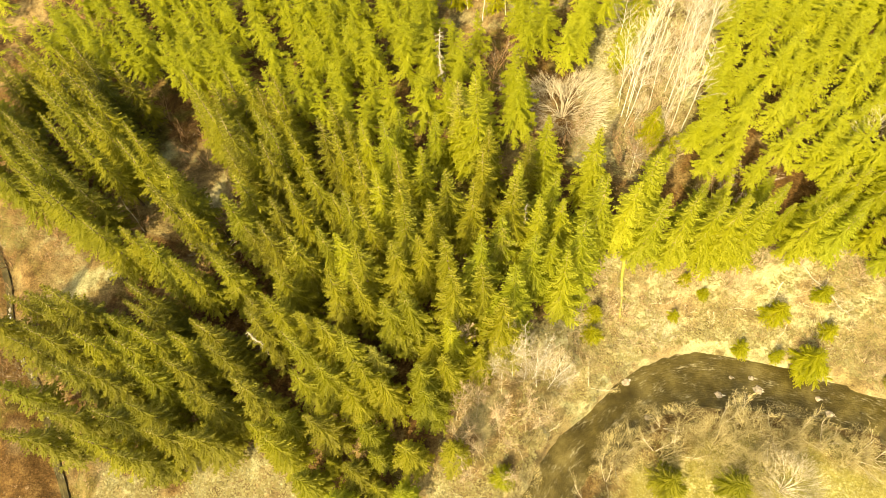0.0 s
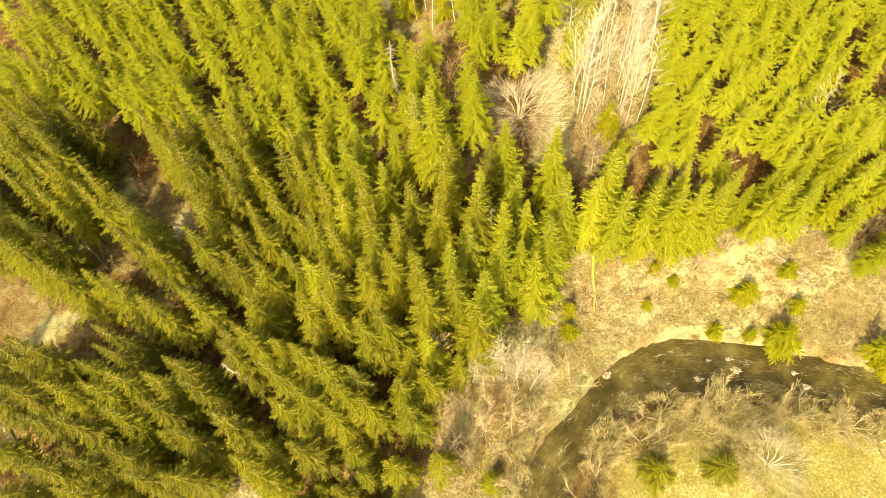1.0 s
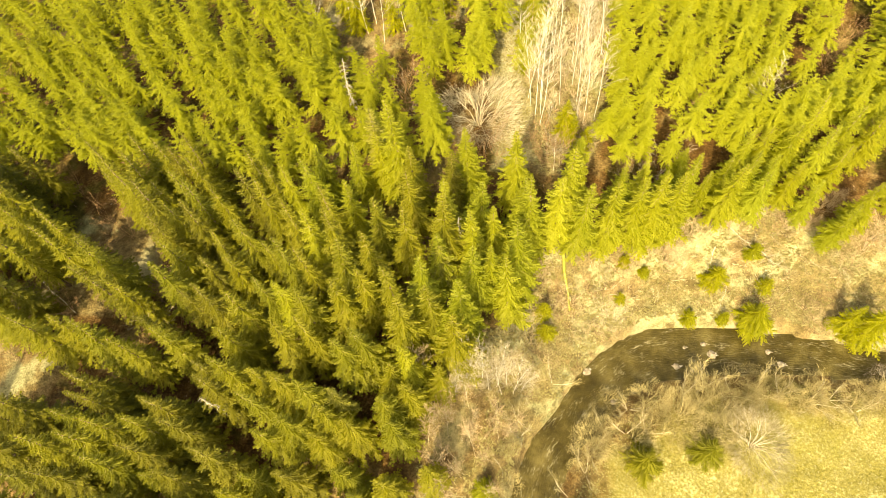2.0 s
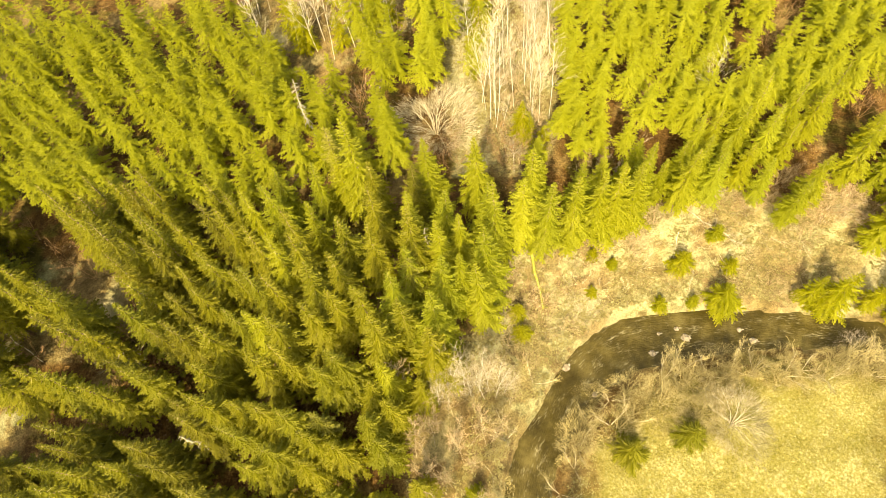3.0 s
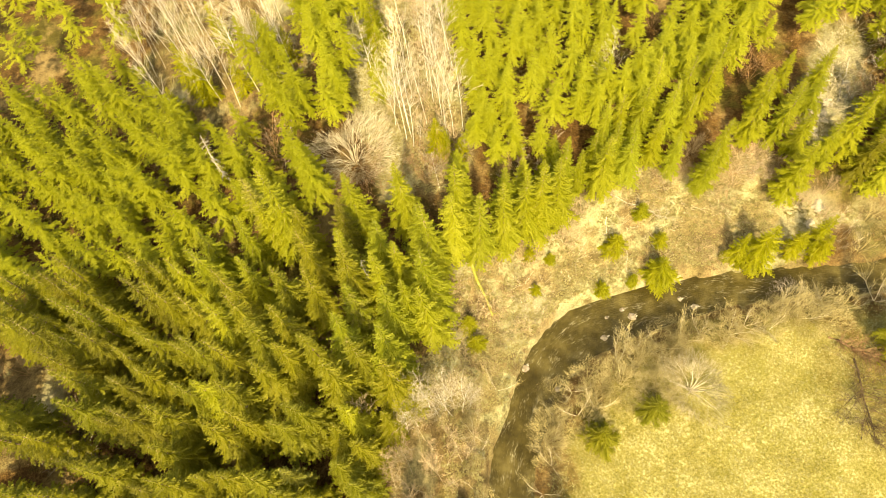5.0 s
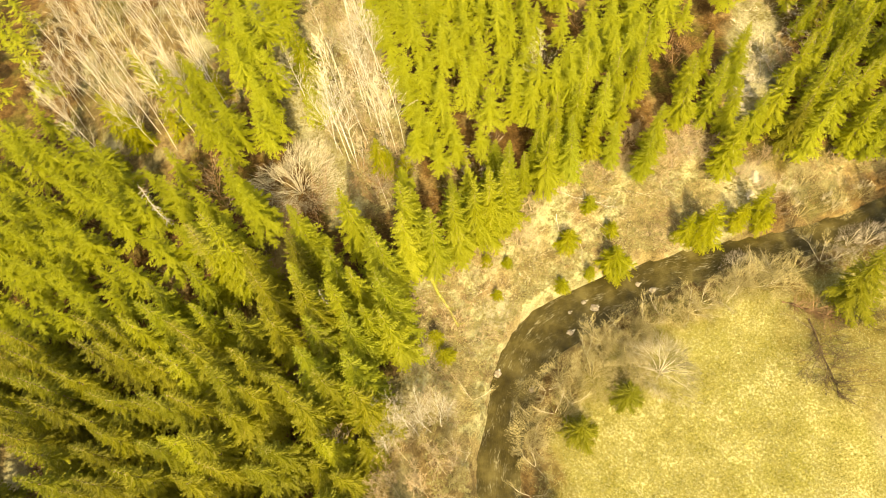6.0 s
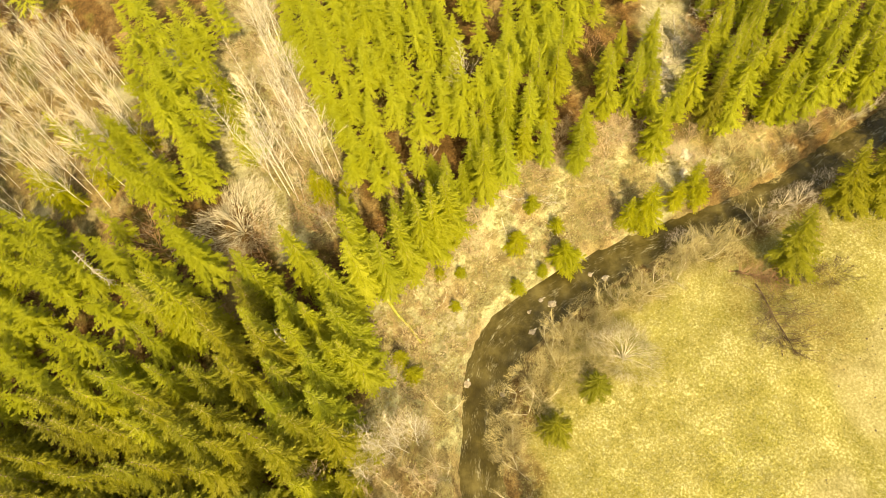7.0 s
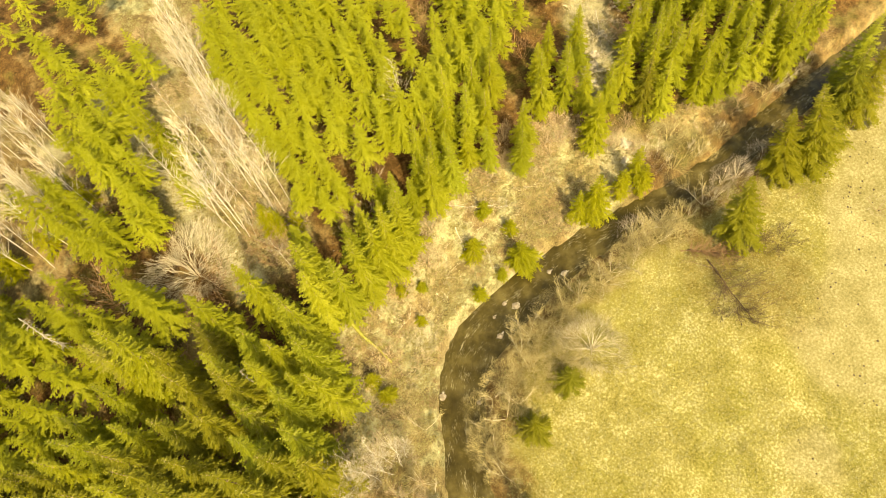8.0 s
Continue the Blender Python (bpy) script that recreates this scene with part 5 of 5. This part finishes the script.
for x, y, height in RIVER_BIRCHES:
    spread_birch.put(rng.randrange(3), x, y, height / 12.5, rng.uniform(0, 360), (rng.uniform(-4, 4), rng.uniform(-4, 4)), 0.8)
alders = Planter([grown("alder", birch_meshes(95 + k, 7.5, PALE_TWIG, SAPLING, 0.2, 16), "thin leafless alder sapling on the brown river bank", "alder tree", "slim alders") for k in range(4)])
for k in range(26):
    SLIM_ALDERS.append((rng.uniform(-11, 0), rng.uniform(7, 26), rng.uniform(4, 8)))
for x, y, height in SLIM_ALDERS:
    alders.put(rng.randrange(4), x, y, height / 4.3, rng.uniform(0, 360), (rng.uniform(-6, 6), rng.uniform(-6, 6)), 0.75)
shrubs = Planter([grown("willow_bush", dome_meshes(100 + k, r, h, st, 1500, ALDER, ALDER), "rounded leafless straw-coloured willow bush on the river bank", "bush", "bushes along the river")
                  for k, (r, h, st) in enumerate([(2.5, 3.8, 7), (2.8, 3.9, 8), (2.1, 3.8, 6), (3.0, 3.4, 9)])])
for x, y, scale in [(26.4, 19.6, 1.55), (31.8, 19.4, 1.45), (22.0, 22.0, 1.2), (34.0, 21.6, 1.3), (19.4, 16.6, 1.2), (13.0, 17.6, 1.1)]:
    shrubs.put(rng.randrange(4), x, y, scale, rng.uniform(0, 360))
for x, y, height in BANK_SHRUBS:
    if rng.random() < (0.7 if 66 < x < 95 else 0.35 if from_line(x, y, RIVER_LINE)[0][0] < -3.4 else 0.0):
        continue
    shrubs.put(rng.randrange(4), x, y, height / 5.0, rng.uniform(0, 360), (rng.uniform(-8, 8), rng.uniform(-8, 8)), rng.uniform(0.85, 1.1))
for k in range(16):
    i = rng.randrange(len(RIVER_LINE))
    x, y = RIVER_LINE[i, 0] + rng.uniform(-3, 3), RIVER_LINE[i, 1] - RIVER_LINE[i, 2] - rng.uniform(0.3, 5.0)
    if 16 < x < 66:
        shrubs.put(rng.randrange(4), x, y, rng.uniform(0.4, 0.8), rng.uniform(0, 360), (rng.uniform(-10, 10), rng.uniform(-10, 10)))
willows = Planter([grown("willow", shrub_meshes(160 + k, h, st, sp, PALE_LIMB, ALDER, (7, 7, 9), 0.07), "leafless willow with pale crooked limbs by the water", "willow tree", "willows by the river")
                   for k, (h, st, sp) in enumerate([(6.0, 3, 0.75), (5.2, 4, 0.9), (6.8, 2, 0.6), (5.6, 3, 1.1), (4.6, 5, 1.0)])])
WILLOWS = [(19.3, 21.2), (21.4, 17.6), (30.9, 24.3), (34.9, 23.1), (38.4, 23.8), (41.5, 23.3), (45.8, 21.9), (51.8, 20.6), (57.1, 20.9), (54.4, 21.8), (14.9, 18.9), (18.5, 17.4), (13.4, 14.6), (12.2, 11.8),
           (9.6, 8.6), (62.7, 22.3), (3.0, 16.8), (8.1, 24.6), (2.6, 19.2), (0.2, 12.1), (60.4, 22.9), (65.9, 19.9), (62.1, 21.4), (48.6, 22.4), (70.0, 19.8), (27.6, 23.2), (11.2, 15.9)]
for x, y in WILLOWS:
    side, i = from_line(x, y, RIVER_LINE)
    out = Vector((RIVER_LINE[i[0], 0] - x, RIVER_LINE[i[0], 1] - y, 0)).normalized() * rng.uniform(-4, 10)
    lean_thing(willows.put(rng.randrange(5), x, y, rng.uniform(0.5, 0.85), rng.uniform(0, 360)), out)
grey = Planter([grown("alder_bush", dome_meshes(180 + k, 3.2, 4.6, 8, 1400, PALE_LIMB, TWIG), "rounded leafless alder with a fine grey crown", "bush", "grey alders by the river") for k in range(2)])
for k, (x, y) in enumerate([(75.5, 22.4), (78.9, 19.2), (58.5, 26.0), (71.6, 18.9), (85.0, 18.2)]):
    grey.put(k, x, y, 0.8 + 0.1 * (k % 3), 70 * k)
slope_trees = Planter([grown("alder", birch_meshes(190 + k, 7.0, PALE_LIMB, PALE_TWIG, 0.25, 16, 0.3), "slender leafless alder leaning out from the river bank", "alder tree", "leaning alders") for k in range(3)])
for k, (x, y) in enumerate([(71.0, 31.4), (74.5, 27.6), (75.6, 26.9), (87.8, 27.8), (94.5, 26.4), (103.1, 24.6), (67.1, 32.0), (69.6, 29.0), (97.5, 25.6), (82.0, 28.0)]):
    lean_thing(slope_trees.put(k, x, y, rng.uniform(0.8, 1.2), 50 * k), Vector((6, -12, 0)))
scrub = Planter([grown("tan_bush", dome_meshes(200 + k, 2.6, 2.6, 7, 620, TAN_TWIG, TAN_TWIG), "low tan leafless scrub on the dry slope", "bush", "scrub of the dry slope") for k in range(3)])
for k, (x, y) in enumerate([(55.4, 47.2), (58.5, 47.4), (59.7, 44.0), (56.2, 43.9), (53.3, 42.0), (60.0, 50.5), (57.5, 45.6), (61.2, 46.5), (28.5, 46.5), (26.6, 43.9), (19.2, 42.2), (13.9, 32.4), (5.0, 30.5), (5.6, 38.8), (47.5, 36.2),
                             (48.7, 34.4), (45.1, 41.1), (11.7, 36.9), (8.2, 35.4), (3.6, 33.4), (6.8, 27.8), (1.6, 27.4), (2.4, 36.4)]):
    scrub.put(k, x, y, rng.uniform(0.55, 1.15), 40 * k, squeeze=rng.uniform(0.9, 1.3))
k = 0
while k < 46:
    x, y = rng.uniform(4, 30), rng.uniform(56, 118)
    if inside(x, y, GLADE_MIDDLE)[0] and abs(x - 3.2 - (y - 62) * 0.05) > 2.6:
        scrub.put(k, x, y, rng.uniform(0.6, 1.3), 40 * k)
        k += 1
pale = Planter([grown("pale_bush", dome_meshes(120, 3.6, 3.6, 20, 3600, PALE_LIMB, PALE_TWIG), "round leafless bush with dense pale grey twigs", "bush", "pale bushes")])
for x, y, height in PALE_SHRUBS:
    pale.put(0, x, y, height / 3.6, rng.uniform(0, 360))
for x, y in [(-96.1, 54.2), (-91.6, 50.3), (-86.3, 33.0), (-78.7, 28.9), (-76.0, 60.3), (-93.7, 34.0), (-71.6, 37.7), (-93.1, 26.8), (-83.1, 45.3), (-63.9, 51.0), (-93.3, 37.6), (-51.1, 33.9), (-75.7, 39.3),
             (-37.3, 79.5), (-15.3, 76.1), (-15.2, 71.2), (-7.6, 88.6), (-6.8, 67.6), (-0.1, 62.7), (-2.2, 58.2), (-10.7, 54.5), (-29.3, 64.5), (8.4, 59.6), (60.5, 80.9), (36.4, 72.7), (65.9, 59.7)]:
    BROWN_SHRUBS.append((x, y, rng.uniform(5, 8)))
# a dark bush at the far side of the meadow
BROWN_SHRUBS.append((88.3, -1.7, 5.0))
for k in range(18):
    i = int(np.argmin(np.abs(RIVER_LINE[:, 0] - rng.uniform(58, 118))))
    BROWN_SHRUBS.append((RIVER_LINE[i, 0], RIVER_LINE[i, 1] + RIVER_LINE[i, 2] + rng.uniform(1.8, 6), rng.uniform(2.0, 4)))
for k in range(44):
    BROWN_SHRUBS.append((rng.uniform(-106, -76), rng.uniform(-12, 34), rng.uniform(2.5, 5)))
for k in range(30):
    i = rng.randrange(len(STREAM_LINE))
    x, y = STREAM_LINE[i] + np.array([rng.choice((-1, 1)) * rng.uniform(1.2, 3.5), rng.uniform(-1, 1)])
    if -100 < x < -60:
        BROWN_SHRUBS.append((x, y, rng.uniform(1.5, 3.5)))
brown = Planter([grown("brown_bush", shrub_meshes(130 + k, 6.0, st, sp, BROWN, TWIG if k == 1 else BROWN, (4, 4, 5)), "leafless brown bush between the spruces", "bush", "brown bushes")
                 for k, (st, sp) in enumerate([(5, 0.6), (6, 0.8), (4, 0.5)])])
brush = Planter([grown("brushwood", shrub_meshes(150 + k, 2.6, 6, 2.4, PALE_TWIG, PALE_TWIG, (3, 4, 6), 0.03), "heap of bleached brushwood lying on the dry bank", "brushwood", "heaps of brushwood") for k in range(3)])
made = 0
while made < 34:
    x, y = rng.uniform(-2, 62), rng.uniform(30, 48)
    side, i = from_line(x, y, RIVER_LINE)
    if side[0] - RIVER_LINE[i[0], 2] > 1.2 and not inside(x, y, FOREST_EDGE)[0]:
        brush.put(made, x, y, rng.uniform(0.6, 1.3), rng.uniform(0, 360), (rng.uniform(-25, 25), rng.uniform(-25, 25)))
        made += 1
for k in range(14):
    s = k / 13 + rng.uniform(-0.05, 0.05)
    brush.put(k, 73.0 + 12 * s + rng.uniform(-2.4, 2.4), 47.6 + 13.5 * s + rng.uniform(-2.0, 2.0), rng.uniform(1.2, 2.0), rng.uniform(0, 360), (rng.uniform(-20, 20), rng.uniform(-20, 20)))
edge_bush = Planter([grown("tan_bush", dome_meshes(170 + k, 1.9, 3.2, 6, 700, SAPLING, SAPLING), "thin tan leafless bush at the foot of the spruces", "bush", "bushes of the forest rim") for k in range(3)])
rim_line = [q for q in FOREST_EDGE if 0 < q[0] < 105 and q[1] < 60]
for k in range(64):
    i = rng.randrange(len(rim_line) - 1)
    s = rng.random()
    x = rim_line[i][0] * (1 - s) + rim_line[i + 1][0] * s + rng.uniform(-1, 1)
    y = rim_line[i][1] * (1 - s) + rim_line[i + 1][1] * s + rng.uniform(-3.0, 5.0)
    edge_bush.put(k, x, y, rng.uniform(0.5, 1.15), rng.uniform(0, 360))
low = Planter([grown("brown_bush", shrub_meshes(140, 4.0, 14, 2.2, DARKWOOD, DARKWOOD), "sprawling leafless dark bush lying over the meadow grass", "bush", "sprawling bushes")])
for x, y, scale in [(58.2, 4.4, 1.15), (68.5, 9.2, 0.9), (62.7, 9.3, 0.8), (72.3, 6.4, 0.8)]:
    low.put(0, x, y, scale, 60 * x)
for x, y, height in BROWN_SHRUBS:
    brown.put(rng.randrange(3), x, y, height / 6.0, rng.uniform(0, 360))


# ---- fallen wood ----
def fallen(name, label, a, b, radius, bark, limbs, seed, reach=1.2, thick=0.03):
    """A trunk lying on the land from a to b, with what is left of its branches."""
    g = random.Random(seed)
    ob = thing(name, label, "fallen tree", "fallen trees")
    base = Vector((a[0], a[1], land_at(*a)))
    ob.location = base
    trunk, twigs = Builder(), Builder()
    path = []
    for k in range(7):
        x, y = a[0] + (b[0] - a[0]) * k / 6, a[1] + (b[1] - a[1]) * k / 6
        x, y = x + 0.12 * math.sin(1.7 * k + seed), y + 0.12 * math.sin(2.3 * k)
        path.append(Vector((x, y, land_at(x, y) + radius * 0.8 + 0.08 * math.sin(2.1 * k))) - base)
    trunk.tube(path, [radius * (1 - 0.1 * k) for k in range(7)], 8)
    part("trunk", trunk.mesh("trunk", bark, True), ob)
    if limbs:
        for k in range(limbs):
            s = g.uniform(0.15, 0.98) * 6
            i = min(int(s), 5)
            p = path[i].lerp(path[i + 1], s - i)
            way = (path[6] - path[0]).normalized()
            side = way.cross(Vector((0, 0, 1))) * g.choice((-1, 1))
            branch_out(twigs, twigs, g, p, side * g.uniform(0.3, 1) + way * g.uniform(-0.3, 1.0) + Vector((0, 0, g.uniform(0, 0.9))), reach * g.uniform(0.3, 1.4), thick, 2, 0.8, 0.3, (3, 4))
        tagged(part("branchwork", twigs.mesh("branchwork", bark, False), ob), kind="stuff")


fallen("fallen_pole", "long thin mossy trunk lying down the bank", (10.4, 44.4), (11.4, 35.6), 0.34, MOSS, 60, 1, 0.9)
fallen("fallen_spruce", "bare fallen spruce with grey branches across the slope", (35.8, 48.8), (44.7, 42.4), 0.09, DEAD, 46, 2, 1.5)
fallen("fallen_birch", "bleached white trunk lying on the grassy slope", (34.7, 45.6), (32.8, 40.4), 0.08, DEAD, 5, 3)
fallen("fallen_birch", "thin bleached trunk lying near the river edge", (36.5, 40.2), (34.8, 36.4), 0.06, DEAD, 4, 4)
fallen("fallen_spruce", "reddish-brown fallen conifer at the meadow rim", (59.8, 16.7), (65.5, 10.5), 0.20, BROWN, 90, 5, 2.4, 0.07)
fallen("fallen_tree", "dark leafless fallen tree spread over the meadow", (61.5, 12.6), (57.2, 0.4), 0.14, DARKWOOD, 36, 6, 5.6, 0.055)
fallen("fallen_birch", "bleached trunk lying down the pale slope", (84.0, 58.0), (76.6, 50.0), 0.13, DEAD, 16, 11)
fallen("fallen_birch", "bleached trunk lying across the pale slope", (79.5, 47.8), (80.6, 55.2), 0.11, DEAD, 14, 12)
fallen("fallen_birch", "pale trunk lying between the western spruces", (-78.6, 42.9), (-70.3, 36.6), 0.12, DEAD, 4, 7)
fallen("fallen_birch", "pale trunk lying on russet forest litter", (-68.7, 45.7), (-62.9, 39.8), 0.12, DEAD, 4, 8)
fallen("fallen_birch", "pale leaning trunk on the western forest floor", (-90.4, 52.3), (-84.0, 46.3), 0.12, DEAD, 4, 9)
fallen("fallen_birch", "thin grey trunk on the shaded forest floor", (-42.4, 22.0), (-37.1, 18.3), 0.09, DEAD, 3, 10)


# ---- stones ----
def stone_mesh(seed, size, flat, material, rough=0.3):
    bm = bmesh.new()
    bmesh.ops.create_icosphere(bm, subdivisions=3 if size > 1 else 2, radius=size)
    for v in bm.verts:
        q = v.co * (1.3 / size) + Vector((seed * 7.1, 0, 0))
        v.co *= 1 + rough * noise.noise(q) + 0.6 * rough * noise.cell(q * 2.2)
        v.co.z *= flat
    me = bpy.data.meshes.new("stone")
    bm.to_mesh(me)
    bm.free()
    me.materials.append(material)
    return me


def foam_mesh(seed, size):
    """A ragged sheet of white water that trails from a stone."""
    bm = bmesh.new()
    bmesh.ops.create_icosphere(bm, subdivisions=3, radius=size * 0.55)
    for v in bm.verts:
        q = v.co * (2.2 / size) + Vector((seed * 5.3, 0, 0))
        v.co *= 0.7 + 1.4 * noise.noise(q) + 0.9 * noise.noise(q * 2.7)
        v.co = Vector((v.co.x * 1.7 + 0.35 * size, v.co.y * 0.5, v.co.z * 0.08 + 0.01))
    me = bpy.data.meshes.new("foam")
    bm.to_mesh(me)
    bm.free()
    me.materials.append(FOAM)
    return me


for k, (x, y, size) in enumerate(RIVER_ROCKS):
    ob = thing("river_rock", "wet boulder in the river wrapped in white water", "rock", "rocks in the river")
    _, i = from_line(np.array([x]), np.array([y]), RIVER_LINE)
    way = RIVER_LINE[min(i[0] + 1, len(RIVER_LINE) - 1)] - RIVER_LINE[i[0]]
    ob.matrix_basis = pose(x, y, -0.85, 0, 0, math.degrees(math.atan2(way[1], way[0])))
    part("stone", stone_mesh(k, size * 0.5, 0.6, ROCK), ob)
    part("foam", foam_mesh(k, size * 0.62), ob, "white broken water")

for k in range(14):
    i = int(np.argmin(np.abs(STREAM_LINE[:, 1] - (21 - 1.3 * k + 0.6 * math.sin(5 * k)))))
    x, y = STREAM_LINE[i]
    ob = thing("stream_rock", "small wet stone in the stream with white water", "rock", "rocks in the stream")
    ob.matrix_basis = pose(x + 0.3 * math.sin(3 * k), y, land_at(x, y) + 0.31, 0, 0, -50 + 9 * math.sin(4 * k))
    part("stone", stone_mesh(30 + k, 0.22, 0.6, ROCK), ob)
    part("foam", foam_mesh(30 + k, 0.48), ob, "white broken water")

for k, (x, y, size, flat) in enumerate([(71.0, 47.7, 1.6, 0.5), (73.1, 49.5, 2.0, 0.6), (75.6, 51.5, 1.5, 0.5), (80.3, 53.8, 1.6, 0.4), (66.0, 35.2, 1.3, 0.5), (68.3, 36.8, 1.7, 0.6), (64.2, 34.4, 1.0, 0.5)]):
    ob = tagged(new("sandstone_outcrop", stone_mesh(20 + k, size * 0.8, flat, CLIFF, 0.5)), "pale weathered sandstone outcrop breaking through the slope", "rock", "sandstone outcrops")
    ob.matrix_basis = pose(x, y, land_at(x, y) - 0.4, 0, 20, 40 * k)

# ---- molehills in the meadow ----
hill = stone_mesh(50, 0.34, 0.55, bark_material("molehill_soil", [(0.3, (0.03, 0.019, 0.01)), (0.7, (0.075, 0.048, 0.025))], 6.0))
for k in range(190):
    x, y = rng.uniform(44, 90), rng.uniform(-26, 4)
    if k > 160:
        x, y = rng.uniform(83, 106), rng.uniform(-1, 8)
    if dryness(np.array([x]), np.array([y]))[0] < 0.3:
        continue
    ob = tagged(new("molehill", hill), "small dark heap of dug earth in the meadow", "molehill", "molehills")
    s = rng.uniform(0.25, 0.55)
    ob.matrix_basis = pose(x, y, land_at(x, y), 0, 0, rng.uniform(0, 360)) @ Matrix.Diagonal((s, s, s, 1))


# ---- grass ----
def tussocks(name, label, count, box, keep, size, material, seed, blades=5, rise=1.0):
    """Bent tufts of last year's grass as one loose mass."""
    g = np.random.default_rng(seed)
    x, y = g.uniform(box[0], box[1], count * 9), g.uniform(box[2], box[3], count * 9)
    ok = keep(x, y)
    x, y = x[ok][:count], y[ok][:count]
    z = land(x, y)
    n = len(x)
    s = g.uniform(0.5, 1.4, n) * size
    verts = []
    for k in range(blades):
        w = g.uniform(0, 2 * np.pi, n)
        c, d = np.cos(w), np.sin(w)
        long, up, wide = s * g.uniform(0.7, 1.2, n), s * g.uniform(0.12, 0.5, n) * rise, s * 0.2
        root = np.c_[x, y, z - 0.03]
        mid = np.c_[x + c * long * 0.5, y + d * long * 0.5, z + up * 0.8]
        tip = np.c_[x + c * long, y + d * long, z + up * 0.75]
        side = np.c_[-d * wide, c * wide, np.zeros(n)]
        verts.append(np.stack([root, mid + side, tip, mid - side], 1))
    v = np.concatenate(verts).reshape(-1, 3)
    me = bpy.data.meshes.new(name)
    me.vertices.add(len(v))
    me.vertices.foreach_set("co", v.ravel())
    me.loops.add(len(v))
    me.loops.foreach_set("vertex_index", np.arange(len(v)))
    me.polygons.add(len(v) // 4)
    me.polygons.foreach_set("loop_start", np.arange(0, len(v), 4))
    me.materials.append(material)
    me.update(calc_edges=True)
    tagged(new(name, me), label, "grass", kind="stuff")


def on_meadow(x, y):
    side, i = from_line(x, y, RIVER_LINE)
    return (side < 0) & (np.abs(side) - RIVER_LINE[i, 2] > 2) & (dryness(x, y) < 0.3) & (wave(x, y, 6.0, 12) + 0.5 * wave(x, y, 1.7, 13) > -0.5)


def on_bank(x, y):
    side, i = from_line(x, y, RIVER_LINE)
    return (side > 0) & (np.abs(side) - RIVER_LINE[i, 2] > 0.8) & (zones(x, y)[1] < 0.5) & (wave(x, y, 2.6, 14) + 0.6 * wave(x, y, 1.1, 15) > -0.25)


def on_floor(x, y):
    return (zones(x, y)[1] > 0.6) & (from_line(x, y, RIVER_LINE)[0] > 0) & (wave(x, y, 3.0, 16) > 0.1)


tussocks("meadow_grass", "short straw and green grass tufts covering the meadow", 22000, (10, 121, -43, 34), on_meadow, 0.27, MEADOW_TUFT, 1, 3, 0.5)
tussocks("bank_grass", "long dry bleached grass on the river bank", 15000, (-60, 116, -8, 126), on_bank, 0.5, TUSSOCK, 2, 4, 0.5)
tussocks("forest_litter", "dead brown bracken and litter under the spruces", 3500, (-105, 115, -8, 118), on_floor, 0.24, TRUNK, 3)
